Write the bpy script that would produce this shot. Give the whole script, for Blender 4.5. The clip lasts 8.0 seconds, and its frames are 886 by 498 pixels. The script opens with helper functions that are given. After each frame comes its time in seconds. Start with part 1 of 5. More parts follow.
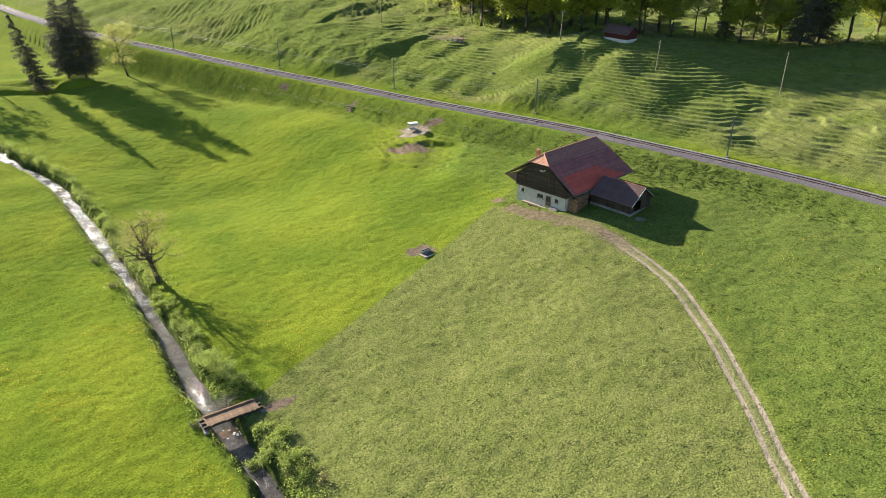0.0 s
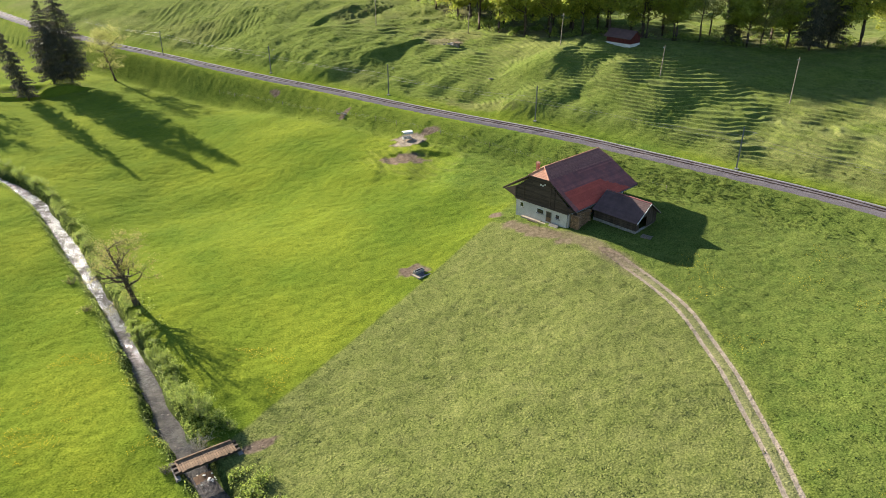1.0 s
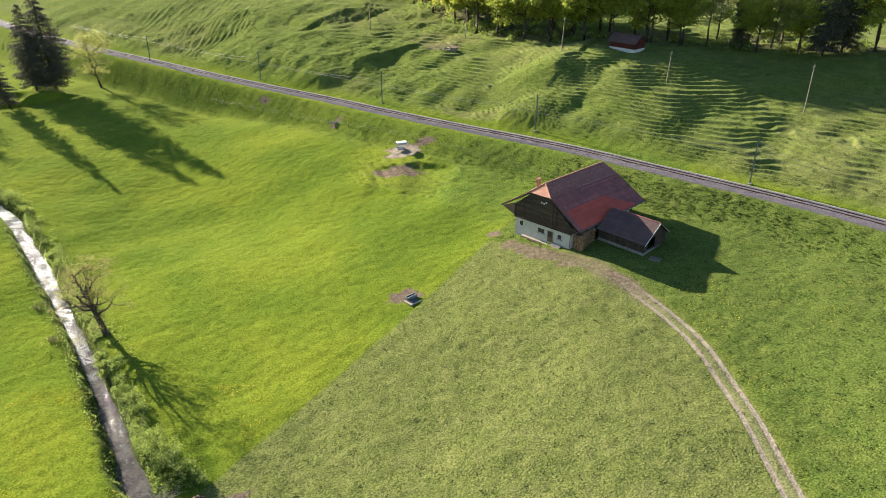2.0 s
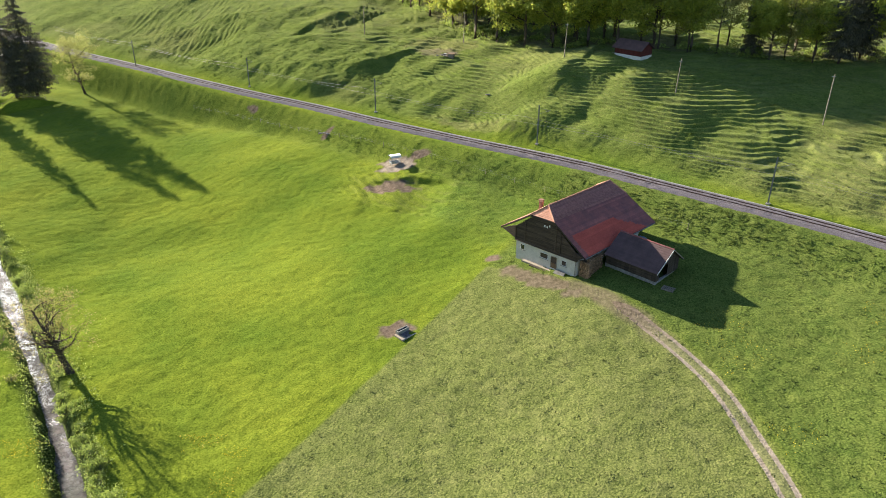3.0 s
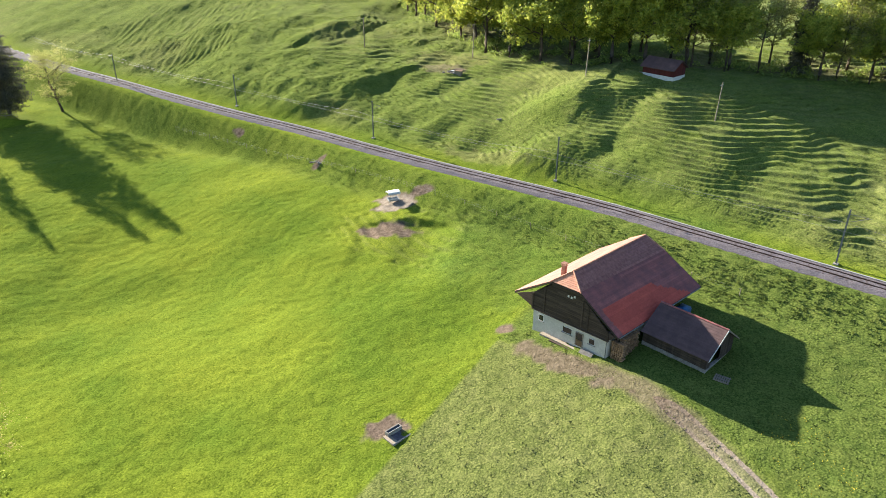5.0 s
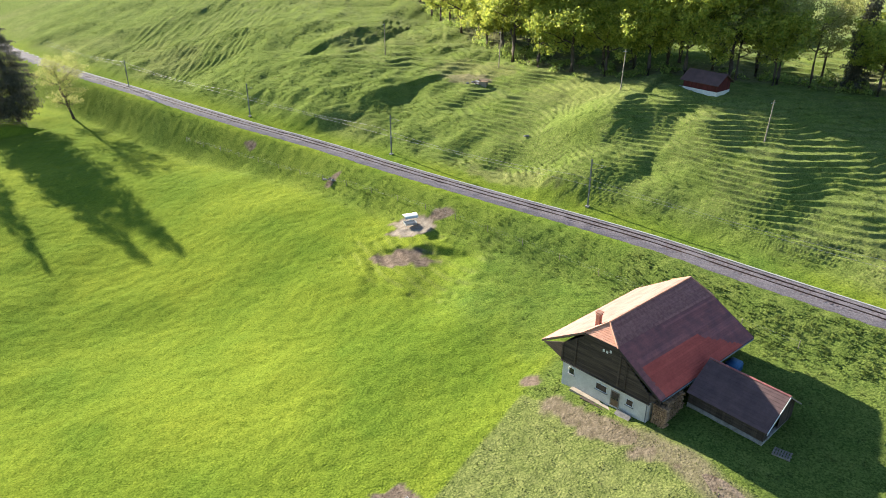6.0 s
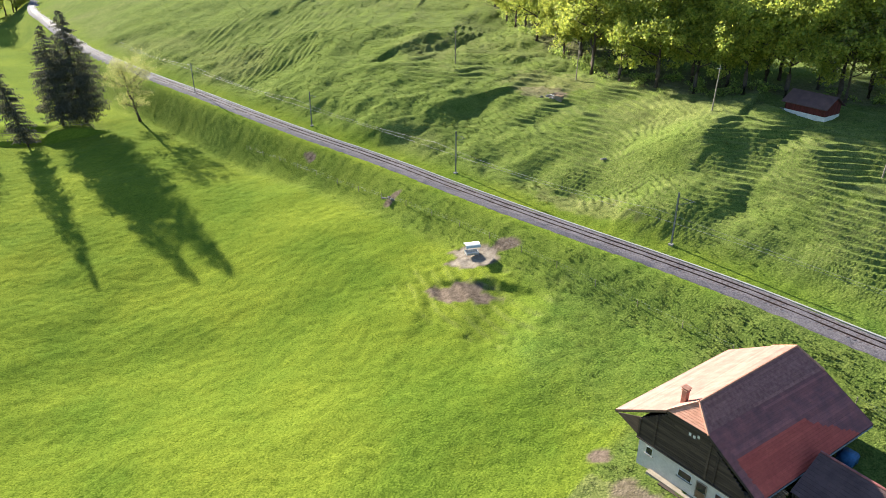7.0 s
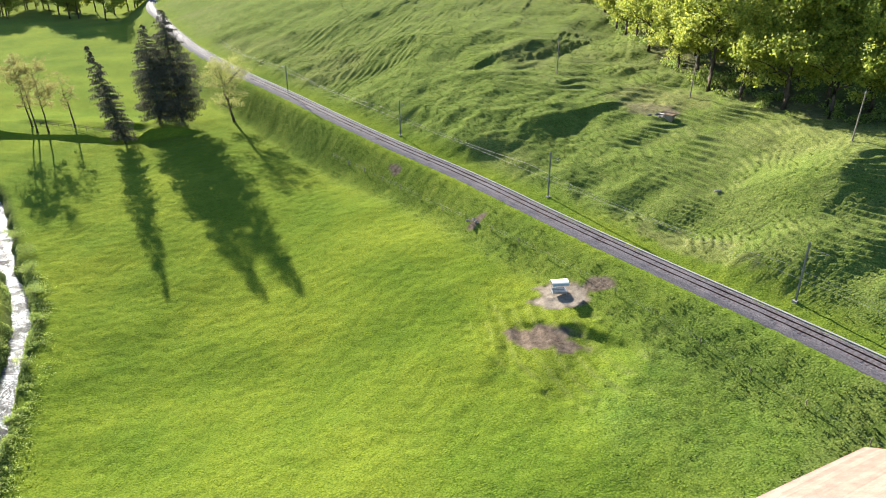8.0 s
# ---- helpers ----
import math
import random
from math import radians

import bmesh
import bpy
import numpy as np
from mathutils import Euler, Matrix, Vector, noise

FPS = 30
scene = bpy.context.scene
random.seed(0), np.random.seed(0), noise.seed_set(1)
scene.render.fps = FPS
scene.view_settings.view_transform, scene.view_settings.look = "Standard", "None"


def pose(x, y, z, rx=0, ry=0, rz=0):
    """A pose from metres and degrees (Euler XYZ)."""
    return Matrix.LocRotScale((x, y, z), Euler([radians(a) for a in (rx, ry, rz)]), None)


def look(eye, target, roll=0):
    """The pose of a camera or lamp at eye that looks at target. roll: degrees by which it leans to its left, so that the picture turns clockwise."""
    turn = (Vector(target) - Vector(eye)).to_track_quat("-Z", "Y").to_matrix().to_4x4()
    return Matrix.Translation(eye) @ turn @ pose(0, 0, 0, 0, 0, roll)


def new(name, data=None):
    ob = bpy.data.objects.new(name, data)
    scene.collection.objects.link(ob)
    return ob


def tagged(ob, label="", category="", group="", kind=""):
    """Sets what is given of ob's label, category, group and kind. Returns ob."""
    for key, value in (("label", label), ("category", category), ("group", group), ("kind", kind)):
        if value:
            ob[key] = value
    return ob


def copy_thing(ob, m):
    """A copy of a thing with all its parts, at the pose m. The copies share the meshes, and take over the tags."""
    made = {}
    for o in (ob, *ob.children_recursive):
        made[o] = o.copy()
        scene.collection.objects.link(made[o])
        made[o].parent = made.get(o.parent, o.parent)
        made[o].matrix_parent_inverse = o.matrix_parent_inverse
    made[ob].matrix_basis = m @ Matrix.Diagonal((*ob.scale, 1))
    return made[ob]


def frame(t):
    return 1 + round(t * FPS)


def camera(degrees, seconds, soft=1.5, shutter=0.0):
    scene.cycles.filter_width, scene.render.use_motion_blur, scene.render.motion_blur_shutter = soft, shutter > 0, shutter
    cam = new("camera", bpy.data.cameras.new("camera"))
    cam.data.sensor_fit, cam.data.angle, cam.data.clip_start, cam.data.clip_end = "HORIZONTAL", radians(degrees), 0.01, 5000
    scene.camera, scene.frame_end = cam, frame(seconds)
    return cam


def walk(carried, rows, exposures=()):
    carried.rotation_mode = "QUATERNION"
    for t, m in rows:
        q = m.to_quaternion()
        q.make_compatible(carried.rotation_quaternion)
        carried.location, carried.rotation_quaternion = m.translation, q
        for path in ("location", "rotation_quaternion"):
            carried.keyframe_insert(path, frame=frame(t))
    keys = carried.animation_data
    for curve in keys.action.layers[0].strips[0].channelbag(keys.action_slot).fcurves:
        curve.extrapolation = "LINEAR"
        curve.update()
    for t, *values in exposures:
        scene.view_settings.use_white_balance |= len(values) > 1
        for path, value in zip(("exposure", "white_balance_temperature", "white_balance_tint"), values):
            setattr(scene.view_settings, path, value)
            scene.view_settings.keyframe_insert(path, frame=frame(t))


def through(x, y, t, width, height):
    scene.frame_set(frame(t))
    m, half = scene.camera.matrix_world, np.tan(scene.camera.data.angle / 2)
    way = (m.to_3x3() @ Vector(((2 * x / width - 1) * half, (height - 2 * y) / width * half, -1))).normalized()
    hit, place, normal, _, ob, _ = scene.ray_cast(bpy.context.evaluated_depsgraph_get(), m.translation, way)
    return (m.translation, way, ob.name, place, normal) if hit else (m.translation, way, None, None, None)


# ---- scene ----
cam = camera(63.8, 8.0, 0.9)
PATH = [
    (0, (0.0, 0.0, 44.426), (-0.005, 1.798, 43.55), 0.6),
    (0.5, (0.311, 3.268, 44.473), (0.306, 5.067, 43.598), 0.5),
    (1, (0.729, 6.986, 44.448), (0.725, 8.783, 43.571), 0.5),
    (1.5, (1.18, 10.919, 44.296), (1.175, 12.717, 43.42), 0.4),
    (3, (2.166, 23.963, 44.024), (2.163, 25.761, 43.148), 0.4),
    (3.5, (2.438, 28.593, 43.983), (2.436, 30.392, 43.107), 0.4),
    (4, (2.601, 33.283, 43.988), (2.601, 35.081, 43.113), 0.4),
    (5.5, (3.126, 48.295, 44.019), (3.063, 50.092, 43.145), 0.2),
    (6, (3.208, 53.523, 43.966), (3.111, 55.319, 43.092), 0.2),
    (6.5, (3.215, 58.815, 44.006), (3.073, 60.608, 43.132), 0.2),
    (7, (2.818, 63.987, 44.163), (2.537, 65.763, 43.287), 0.1),
    (7.5, (2.766, 69.22, 44.13), (2.334, 70.965, 43.253), -0.0),
    (8, (2.375, 74.561, 43.988), (1.835, 76.276, 43.111), -0.1),
]
walk(cam, [(t, look(eye, target, roll)) for t, eye, target, roll in PATH], [(0, 2.05, 6600, 11), (4, 2.1, 6450, 12), (5.5, 2.36, 6300, 11), (8, 2.25, 6150, 10)])

# ---- light ----
SUN_UP, SUN_WAY = 17.2, Vector((-0.722, 0.692, 0))
world = bpy.data.worlds.new("world")
scene.world = world
world.use_nodes = True
wn = world.node_tree
sky = wn.nodes.new("ShaderNodeTexSky")
sky.sky_type, sky.sun_disc = "NISHITA", False
sky.dust_density, sky.ozone_density = 0.3, 2.5
sky.sun_elevation, sky.sun_rotation = radians(SUN_UP), math.atan2(SUN_WAY.x, SUN_WAY.y)
wn.links.new(sky.outputs["Color"], wn.nodes["Background"].inputs["Color"])
wn.nodes["Background"].inputs["Strength"].default_value = 0.060
lamp = bpy.data.lights.new("sun", "SUN")
lamp.energy, lamp.angle, lamp.color = 5.0, radians(0.55), (1.0, 0.93, 0.78)
to_sun = SUN_WAY.normalized() * math.cos(radians(SUN_UP)) + Vector((0, 0, math.sin(radians(SUN_UP))))
sun = new("sun", lamp)
sun.matrix_world = look(to_sun * 500, (0, 0, 0))

# ---- lie of the land ----
def ease(a, b, x):
    t = np.clip((np.asarray(x, float) - a) / (b - a), 0, 1)
    return t * t * (3 - 2 * t)


def spline(knots, step=3.0):
    """A smooth line through the knots, as points about step metres apart."""
    k = np.array(knots, float)
    k = np.vstack([2 * k[0] - k[1], k, 2 * k[-1] - k[-2]])
    out = []
    for a, b, c, d in zip(k, k[1:], k[2:], k[3:]):
        n = max(2, int(np.linalg.norm((c - b)[:2]) / step))
        t = np.linspace(0, 1, n, endpoint=False)[:, None]
        out.append(0.5 * (2 * b + (c - a) * t + (2 * a - 5 * b + 4 * c - d) * t**2 + (3 * b - a - 3 * c + d) * t**3))
    return np.vstack(out + [k[-2:-1]])


def off_line(line, x, y):
    """For each place: its distance from the line (right of its way: plus) and how far along the line it lies."""
    a, b = line[:-1, :2], line[1:, :2]
    way = b - a
    size = np.linalg.norm(way, axis=1)
    along = np.r_[0, np.cumsum(size)]
    x, y = np.ravel(np.asarray(x, float)), np.ravel(np.asarray(y, float))
    gap, run = np.empty(len(x)), np.empty(len(x))
    for i in range(0, len(x), 8000):
        px, py = x[i : i + 8000, None] - a[:, 0], y[i : i + 8000, None] - a[:, 1]
        t = np.clip((px * way[:, 0] + py * way[:, 1]) / size**2, 0, 1)
        dx, dy = px - t * way[:, 0], py - t * way[:, 1]
        far = dx * dx + dy * dy
        k = far.argmin(1)
        r = np.arange(len(k))
        side = np.sign(way[k, 0] * py[r, k] - way[k, 1] * px[r, k])
        gap[i : i + 8000] = -side * np.sqrt(far[r, k])
        run[i : i + 8000] = along[k] + t[r, k] * size[k]
    return gap, run


def rail_height(x):
    return 0.9 + 2.4 * ease(-40, 60, x)


# The railway, from the far valley to beyond the farm.
RAIL = spline([(-330, 520), (-275, 430), (-232, 366), (-202, 333.6), (-174, 304.5), (-143.8, 275.5), (-112, 249), (-88, 231), (-65, 213.2), (-47, 199.8), (-28, 186.3), (-9, 170.5), (6.8, 157.8), (24.2, 144.0), (37, 132.1), (48.9, 121.3), (59.2, 111.8), (68.1, 102.5), (98, 68), (140, 20), (230, -90)])
KNOLLS = [(-45, 135, -2.0), (-24, 176, 1.9), (-111, 224, 1.3), (-60, 40, 1.5), (-66, 152, -1.0), (-45, 193, 1.0), (-38, 64, 0.9), (56, 88, -0.6), (13, 116, 0.3), (-7, 158, 1.6)]
HUMPS = [(-14, 275, -2.6), (-32, 217, 1.9), (45, 178, 2.1), (-54, 263, 2.0), (32, 151, 1.6), (68, 145, -1.3), (-90, 275, -1.4), (-56, 217, 1.0), (28, 180, 2.0), (22, 170, -1.6)]


def land(x, y):
    """The height of the ground before paths, stream and tussocks."""
    x, y = np.ravel(np.asarray(x, float)), np.ravel(np.asarray(y, float))
    d, _ = off_line(RAIL, x, y)
    top = rail_height(x)
    u, v = np.tanh(x / 70), np.tanh((y - 110) / 70)
    low = -4.99 + 7.87 * u + 2.29 * v + 3.09 * u * u + 0.44 * u * v
    for a, b, h in KNOLLS:
        low = low + h * np.exp(-((x - a) ** 2 + (y - b) ** 2) / 578)
    rise = np.maximum(-d - 2.2, 0)
    e = 50 * np.tanh(rise / 50) / 30
    high = top + e * (7.98 - 1.28 * u + 0.51 * u * u) + 0.05 * np.maximum(rise - 50, 0)
    for a, b, h in HUMPS:
        high = high + ease(1, 9, rise) * h * np.exp(-((x - a) ** 2 + (y - b) ** 2) / 392)
    w = ease(2.0, 9.5 - 2 * ease(30, 60, x), d)
    return np.where(d > 0, top * (1 - w) + low * w, high)


# The stream, from the upper meadow down to the camera's start; x, y, water level.
STREAM = spline([(-170, 198, -9.2), (-130, 178, -9.6), (-109, 163, -10.0), (-99.5, 154, -10.2), (-90, 147, -10.5), (-82, 140, -10.8), (-75, 132, -11.0), (-68.8, 124, -11.1), (-58.8, 111, -11.0), (-50.3, 99.7, -10.7), (-44.1, 90.9, -10.4), (-38.9, 83.5, -10.1), (-34.1, 76.4, -9.8), (-29.2, 69.1, -9.5), (-25.3, 63.9, -9.4), (-22.1, 60.2, -9.4), (-19.4, 56.8, -9.4), (-17.2, 53.6, -9.4), (-10, 40, -9.4), (0, 10, -9.4)], 1.5)
# The farm lane, from the yard out into the fields.
LANE = spline([(17.5, 109.5), (19.8, 107.8), (22.2, 105.4), (25.7, 100.4), (29.1, 92.8), (31.3, 86.1), (32.4, 77.4), (32.6, 67.8), (32.5, 59.9), (32.1, 53.2), (31.9, 48.2), (31, 30), (29, 0)], 1.5)
STREAM_HALF = 0.72


def lattice(ix, iy, seed):
    h = (ix * 374761393 + iy * 668265263 + seed * 144269504) & 0xFFFFFFFF
    h = ((h ^ (h >> 13)) * 1274126177) & 0xFFFFFFFF
    return ((h ^ (h >> 16)) & 0xFFFF) / 65535.0


def ripple(x, y, size, seed=0):
    """Smooth noise from -1 to 1 with lumps of about that size."""
    x, y = np.asarray(x, float) / size, np.asarray(y, float) / size
    ix, iy = np.floor(x).astype(np.int64), np.floor(y).astype(np.int64)
    fx, fy = x - ix, y - iy
    fx, fy = fx * fx * (3 - 2 * fx), fy * fy * (3 - 2 * fy)
    a, b = lattice(ix, iy, seed), lattice(ix + 1, iy, seed)
    c, d = lattice(ix, iy + 1, seed), lattice(ix + 1, iy + 1, seed)
    return 2 * ((a * (1 - fx) + b * fx) * (1 - fy) + (c * (1 - fx) + d * fx) * fy) - 1


def patch(x, y, cx, cy, rx, ry, turn, seed, rag=0.35):
    """1 inside a ragged oval, 0 outside."""
    c, s = math.cos(radians(turn)), math.sin(radians(turn))
    u, v = ((x - cx) * c + (y - cy) * s) / rx, (-(x - cx) * s + (y - cy) * c) / ry
    r = np.sqrt(u * u + v * v) + rag * ripple(x, y, 1.7, seed) + 0.5 * rag * ripple(x, y, 0.7, seed + 3)
    return 1 - ease(0.8, 1.12, r)


def survey(x, y):
    """Height of the finished ground and what covers it."""
    x, y = np.ravel(np.asarray(x, float)), np.ravel(np.asarray(y, float))
    z = land(x, y)
    d, run = off_line(RAIL, x, y)
    near = (np.abs(x) < 260) & (y < 420) & (y > -80)
    up = ease(2.5, 8, -d)
    # broad unevenness, then cow-trodden steps on the upper slope
    # short noses of the slope, steep on the side away from the sun
    for line, tall, steep, gentle in NOSES:
        dn, _ = off_line(line, x, y)
        dn = dn + 2.2 * ripple(x, y, 8, 11) + 0.8 * ripple(x, y, 3, 13)
        z = z + near * up * tall * (0.85 + 0.3 * ripple(x, y, 11, 27)) * np.where(dn < 0, np.clip(1 + dn / steep, 0, 1), ease(gentle, 0, dn))
    z = z + near * ease(4, 9, np.abs(d)) * ((0.42 + 0.15 * up) * ripple(x, y, 19, 5) + (0.17 + 0.34 * up) * ripple(x, y, 6.5, 6))
    steps = up * ease(-20, 4, x) * ease(62, 40, -d) * (0.6 + 0.4 * ease(-0.35, 0.35, ripple(x, y, 14, 9)))
    steps = np.maximum(steps, 0.85 * up * ease(-0.1, 0.35, ripple(x, y, 23, 31)))
    steps = np.maximum(steps, 0.75 * near * patch(x, y, -5.5, 146.5, 13, 8, -20, 36))
    level = z / 0.38 + 0.3 * ripple(x, y, 13, 12)
    saw = level - np.floor(level)
    z = z + near * steps * 0.38 * (ease(0.68, 0.98, saw) - saw)
    edge = np.minimum(np.abs(saw - 0.02), np.abs(saw - 1.02))
    lip = steps * ease(0.2, 0.06, edge)
    z = z + near * 0.13 * lip
    riser = steps * ease(0.68, 0.76, saw) * ease(1.0, 0.93, saw) * ease(-0.6, 0.1, ripple(x, y, 3.5, 29))
    bank = ease(2.0, 4.0, d) * ease(12, 8, d)
    rough = np.clip(np.maximum(up, 0.5 * bank), 0, 1)
    z = z + near * rough * (1 - 0.55 * bank) * (1 - 0.8 * steps) * (0.12 * ripple(x, y, 1.6, 14) + 0.24 * ripple(x, y, 3.4, 15))
    # a low scarp across the far meadow, and the slump below the hay rack
    dc, rc = off_line(SCARP, x, y)
    ends = ease(0, 10, rc) * ease(SCARP_LONG, SCARP_LONG - 10, rc)
    z = z + near * ends * (0.9 + 1.3 * ease(-0.25, 0.3, ripple(x, y, 10, 21))) * ease(1.1, -0.5, dc + 0.6 * ripple(x, y, 3, 17)) * ease(-26, -3, dc)
    z = z - near * slump(x, y)
    # fields
    mow = ease(-0.25, 0.25, mow_side(x, y) + 0.12 * ripple(x, y, 3, 20)) * ease(3.0, 0.5, off_lane_right(x, y))
    # stream bed
    ds, rs = off_line(STREAM, x, y)
    level = np.interp(rs, WATER_RUN, STREAM[:, 2])
    wide = STREAM_HALF + 0.45 * ripple(x, y, 5, 40) + 0.2 * ripple(x, y, 2, 41)
    bedz = level - 0.35 + 0.15 * ripple(x, y, 1.1, 42)
    slope = np.clip((np.abs(ds) - wide) / np.where(ds > 0, 1.5, 1.1), 0, 1)
    wet = near & (np.abs(ds) < 9)
    z = np.where(wet, np.where(slope < 1, bedz + (np.maximum(z, level + 0.5) - bedz) * slope * slope * (3 - 2 * slope), np.maximum(z, level + 0.5)), z)
    # lane
    dl, rl = off_line(LANE, x, y)
    lane = ease(1.0, 0.74, np.abs(dl) + 0.14 * ripple(x, y, 2.2, 50)) * ease(0, 6, rl)
    crown = ease(0.50, 0.34, np.abs(dl) + 0.12 * ripple(x, y, 1.6, 51)) * ease(9, 18, rl)
    z = z - near * lane * (0.06 - 0.07 * crown)
    # bare earth
    soil = patch(x, y, 15.3, 110.2, 7.5, 1.7, -44, 60) * 0.85
    soil = np.maximum(soil, 0.65 * ease(2.2, 1.0, np.abs(dl) + 0.8 * ripple(x, y, 2.5, 61)) * ease(26, 8, rl) * ease(0, 3, rl))
    for k, (cx, cy, rx, ry, turn) in enumerate(BARE):
        soil = np.maximum(soil, patch(x, y, cx, cy, rx, ry, turn, 70 + k))
    # leaf litter and shade-thinned grass under the trees
    dw, _ = off_line(WOOD_EDGE, x, y)
    soil = np.maximum(soil, 0.5 * ease(-1, -4.5, dw + 1.5 * ripple(x, y, 4, 65)) * ease(-17, -9, dw + 3 * ripple(x, y, 7, 66)))
    soil = np.maximum(soil, 0.55 * patch(x, y, -0.5, 209.5, 5.5, 3.0, -35, 68))
    soil = np.maximum(soil, 0.22 * riser)
    # low growth of the fields
    grass = near * (1 - soil) * (1 - lane) * (np.abs(ds) > 1.2)
    z = z + grass * (0.06 * ripple(x, y, 0.9, 90) + 0.03 * ripple(x, y, 2.3, 91))
    beyond = ease(0.8, 2.6, off_lane_right(x, y)) * ease(-1, 1, mow_side(x, y)) * (d > 0)
    return z, dict(mown=mow * (d > 0) * (ds < 0), deep=beyond, soil=soil, lane=0.95 * patch(x, y, -7.4, 156.2, 2.9, 2.9, 20, 70), track=lane * (1 - 0.8 * crown) * ease(5, 16, rl), lane_off=np.minimum(0.92 * np.where(rl > 0.5, np.abs(dl), 3) - 0.12 + 3 * ease(12, 3, rl), 3), lane_split=ease(9, 24, rl), rough=rough, clover=0.9 * ease(1.15, 0.55, np.hypot((x - 22) * 0.72 - (y - 132) * 0.69, 2.2 * ((x - 22) * 0.69 + (y - 132) * 0.72)) / 34 + 0.25 * ripple(x, y, 9, 37) + 0.15 * ripple(x, y, 3, 38)), damp=np.where(wet, ease(3.5, 0.8, np.abs(ds)), 0), dry=np.maximum(np.maximum(0.8 * patch(x, y, 1.0, 214.5, 10, 6.5, -40, 77), 0.6 * patch(x, y, 8, 165.5, 9, 2.4, -40, 78)), 0.45 * up * ease(0.1, 0.7, ripple(x, y, 27, 33) + 0.3 * ripple(x, y, 7, 34)), 0.8 * lip))


NOSES = [
    (spline([(32, 182), (26.5, 173), (22, 165), (19, 156.5)]), 2.5, 9.5, 17.0),
    (spline([(-15, 207), (-18.7, 205.2), (-24.8, 201.2), (-33.2, 196)]), 1.4, 5.5, 14.0),
    (spline([(-12, 288), (-21, 270), (-28, 252), (-35, 241)]), 1.7, 7.5, 16.0),
]
SCARP = spline([(-172, 199), (-158, 203.5), (-143, 205.5), (-128, 206.5), (-118, 208), (-110, 213.5), (-103, 219)])
SCARP_LONG = float(np.linalg.norm(np.diff(SCARP, axis=0), axis=1).sum())


def slump(x, y):
    """A hollow torn into the bank: steep at its upper edge, running out below, deepest towards its right end."""
    c, q = math.cos(radians(-6)), math.sin(radians(-6))
    u, v = (x + 4.0) * c + (y - 148.6) * q, -(x + 4.0) * q + (y - 148.6) * c
    edge = v + 0.45 * ripple(x, y, 2.2, 18) + 0.2 * ripple(x, y, 0.9, 19) + 0.24 * u * (u > 0)
    deep = 0.35 + 0.6 * ease(-3, 2, u)
    return deep * ease(-9.5, -6.5, u) * ease(9, 3.0, u) * ease(1.7, 0.1, edge) * ease(-24, -2, edge)


def off_lane_right(x, y):
    return -off_line(LANE, x, y)[0]


def mow_side(x, y):
    """Positive on the mown side of the straight line from bridge to farmyard."""
    ax, ay, bx, by = -20.1, 70.2, 9.2, 117.1
    n = math.hypot(bx - ax, by - ay)
    return ((x - ax) * (by - ay) - (y - ay) * (bx - ax)) / n


# The wood's lower edge, from the far slope to beyond the barn.
WOOD_EDGE = spline([(-60, 350), (-32, 312), (-17, 284), (-8, 256), (1, 234), (9, 217), (17, 206), (26, 198), (36, 193.5), (47, 190), (57, 186), (68, 181.5), (80, 177.5), (96, 171), (118, 158), (150, 138)])
WATER_RUN = np.r_[0, np.cumsum(np.linalg.norm(np.diff(STREAM[:, :2], axis=0), axis=1))]
# Bare patches: x, y, half length, half width, turn.
BARE = [(-7.3, 156.4, 3.3, 3.2, 20), (-3.0, 157.6, 2.2, 0.9, -20), (-7.9, 147.7, 5.0, 2.3, -8), (-4.0, 101.9, 2.3, 1.8, 20), (-18.6, 66.0, 2.0, 0.8, 30), (9.2, 117.9, 1.5, 0.9, 30), (-23.8, 174.6, 1.4, 0.9, 30), (-44.0, 192.0, 2.2, 0.7, -40), (-60.0, 208.0, 1.6, 0.7, -40), (2.7, 206.5, 2.2, 1.2, 30)]


def ground_at(x, y):
    return float(lookup("z", np.array([x], float), np.array([y], float))[0])


# ---- materials ----
def material(name, rough=0.85):
    m = bpy.data.materials.new(name)
    m.use_nodes = True
    t = m.node_tree
    b = t.nodes["Principled BSDF"]
    b.inputs["Roughness"].default_value = rough
    return m, t, b


def node(t, kind, **values):
    n = t.nodes.new(kind)
    for k, v in values.items():
        n.inputs[k.replace("_", " ")].default_value = v
    return n


def noise_at(t, scale, detail=4.0, rough=0.6, coords=None, stretch=None):
    n = node(t, "ShaderNodeTexNoise", Scale=scale, Detail=detail, Roughness=rough)
    c = coords or t.nodes.new("ShaderNodeTexCoord").outputs["Object"]
    if stretch:
        mp = t.nodes.new("ShaderNodeMapping")
        mp.inputs["Scale"].default_value = stretch
        t.links.new(c, mp.inputs["Vector"])
        c = mp.outputs["Vector"]
    t.links.new(c, n.inputs["Vector"])
    return n.outputs["Fac"]


def ramp(t, value, stops):
    r = t.nodes.new("ShaderNodeValToRGB")
    e = r.color_ramp.elements
    while len(e) < len(stops):
        e.new(0.5)
    for k, (at, col) in zip(e, stops):
        k.position, k.color = at, (*col, 1)
    t.links.new(value, r.inputs["Fac"])
    return r.outputs["Color"]


def mixed(t, fac, a, b, how="MIX"):
    m = t.nodes.new("ShaderNodeMix")
    m.data_type, m.blend_type = "RGBA", how
    for sock, v in ((m.inputs["Factor"], fac), (m.inputs["A"], a), (m.inputs["B"], b)):
        if isinstance(v, bpy.types.NodeSocket):
            t.links.new(v, sock)
        else:
            sock.default_value = v if isinstance(v, float) else (*v, 1)
    return m.outputs["Result"]


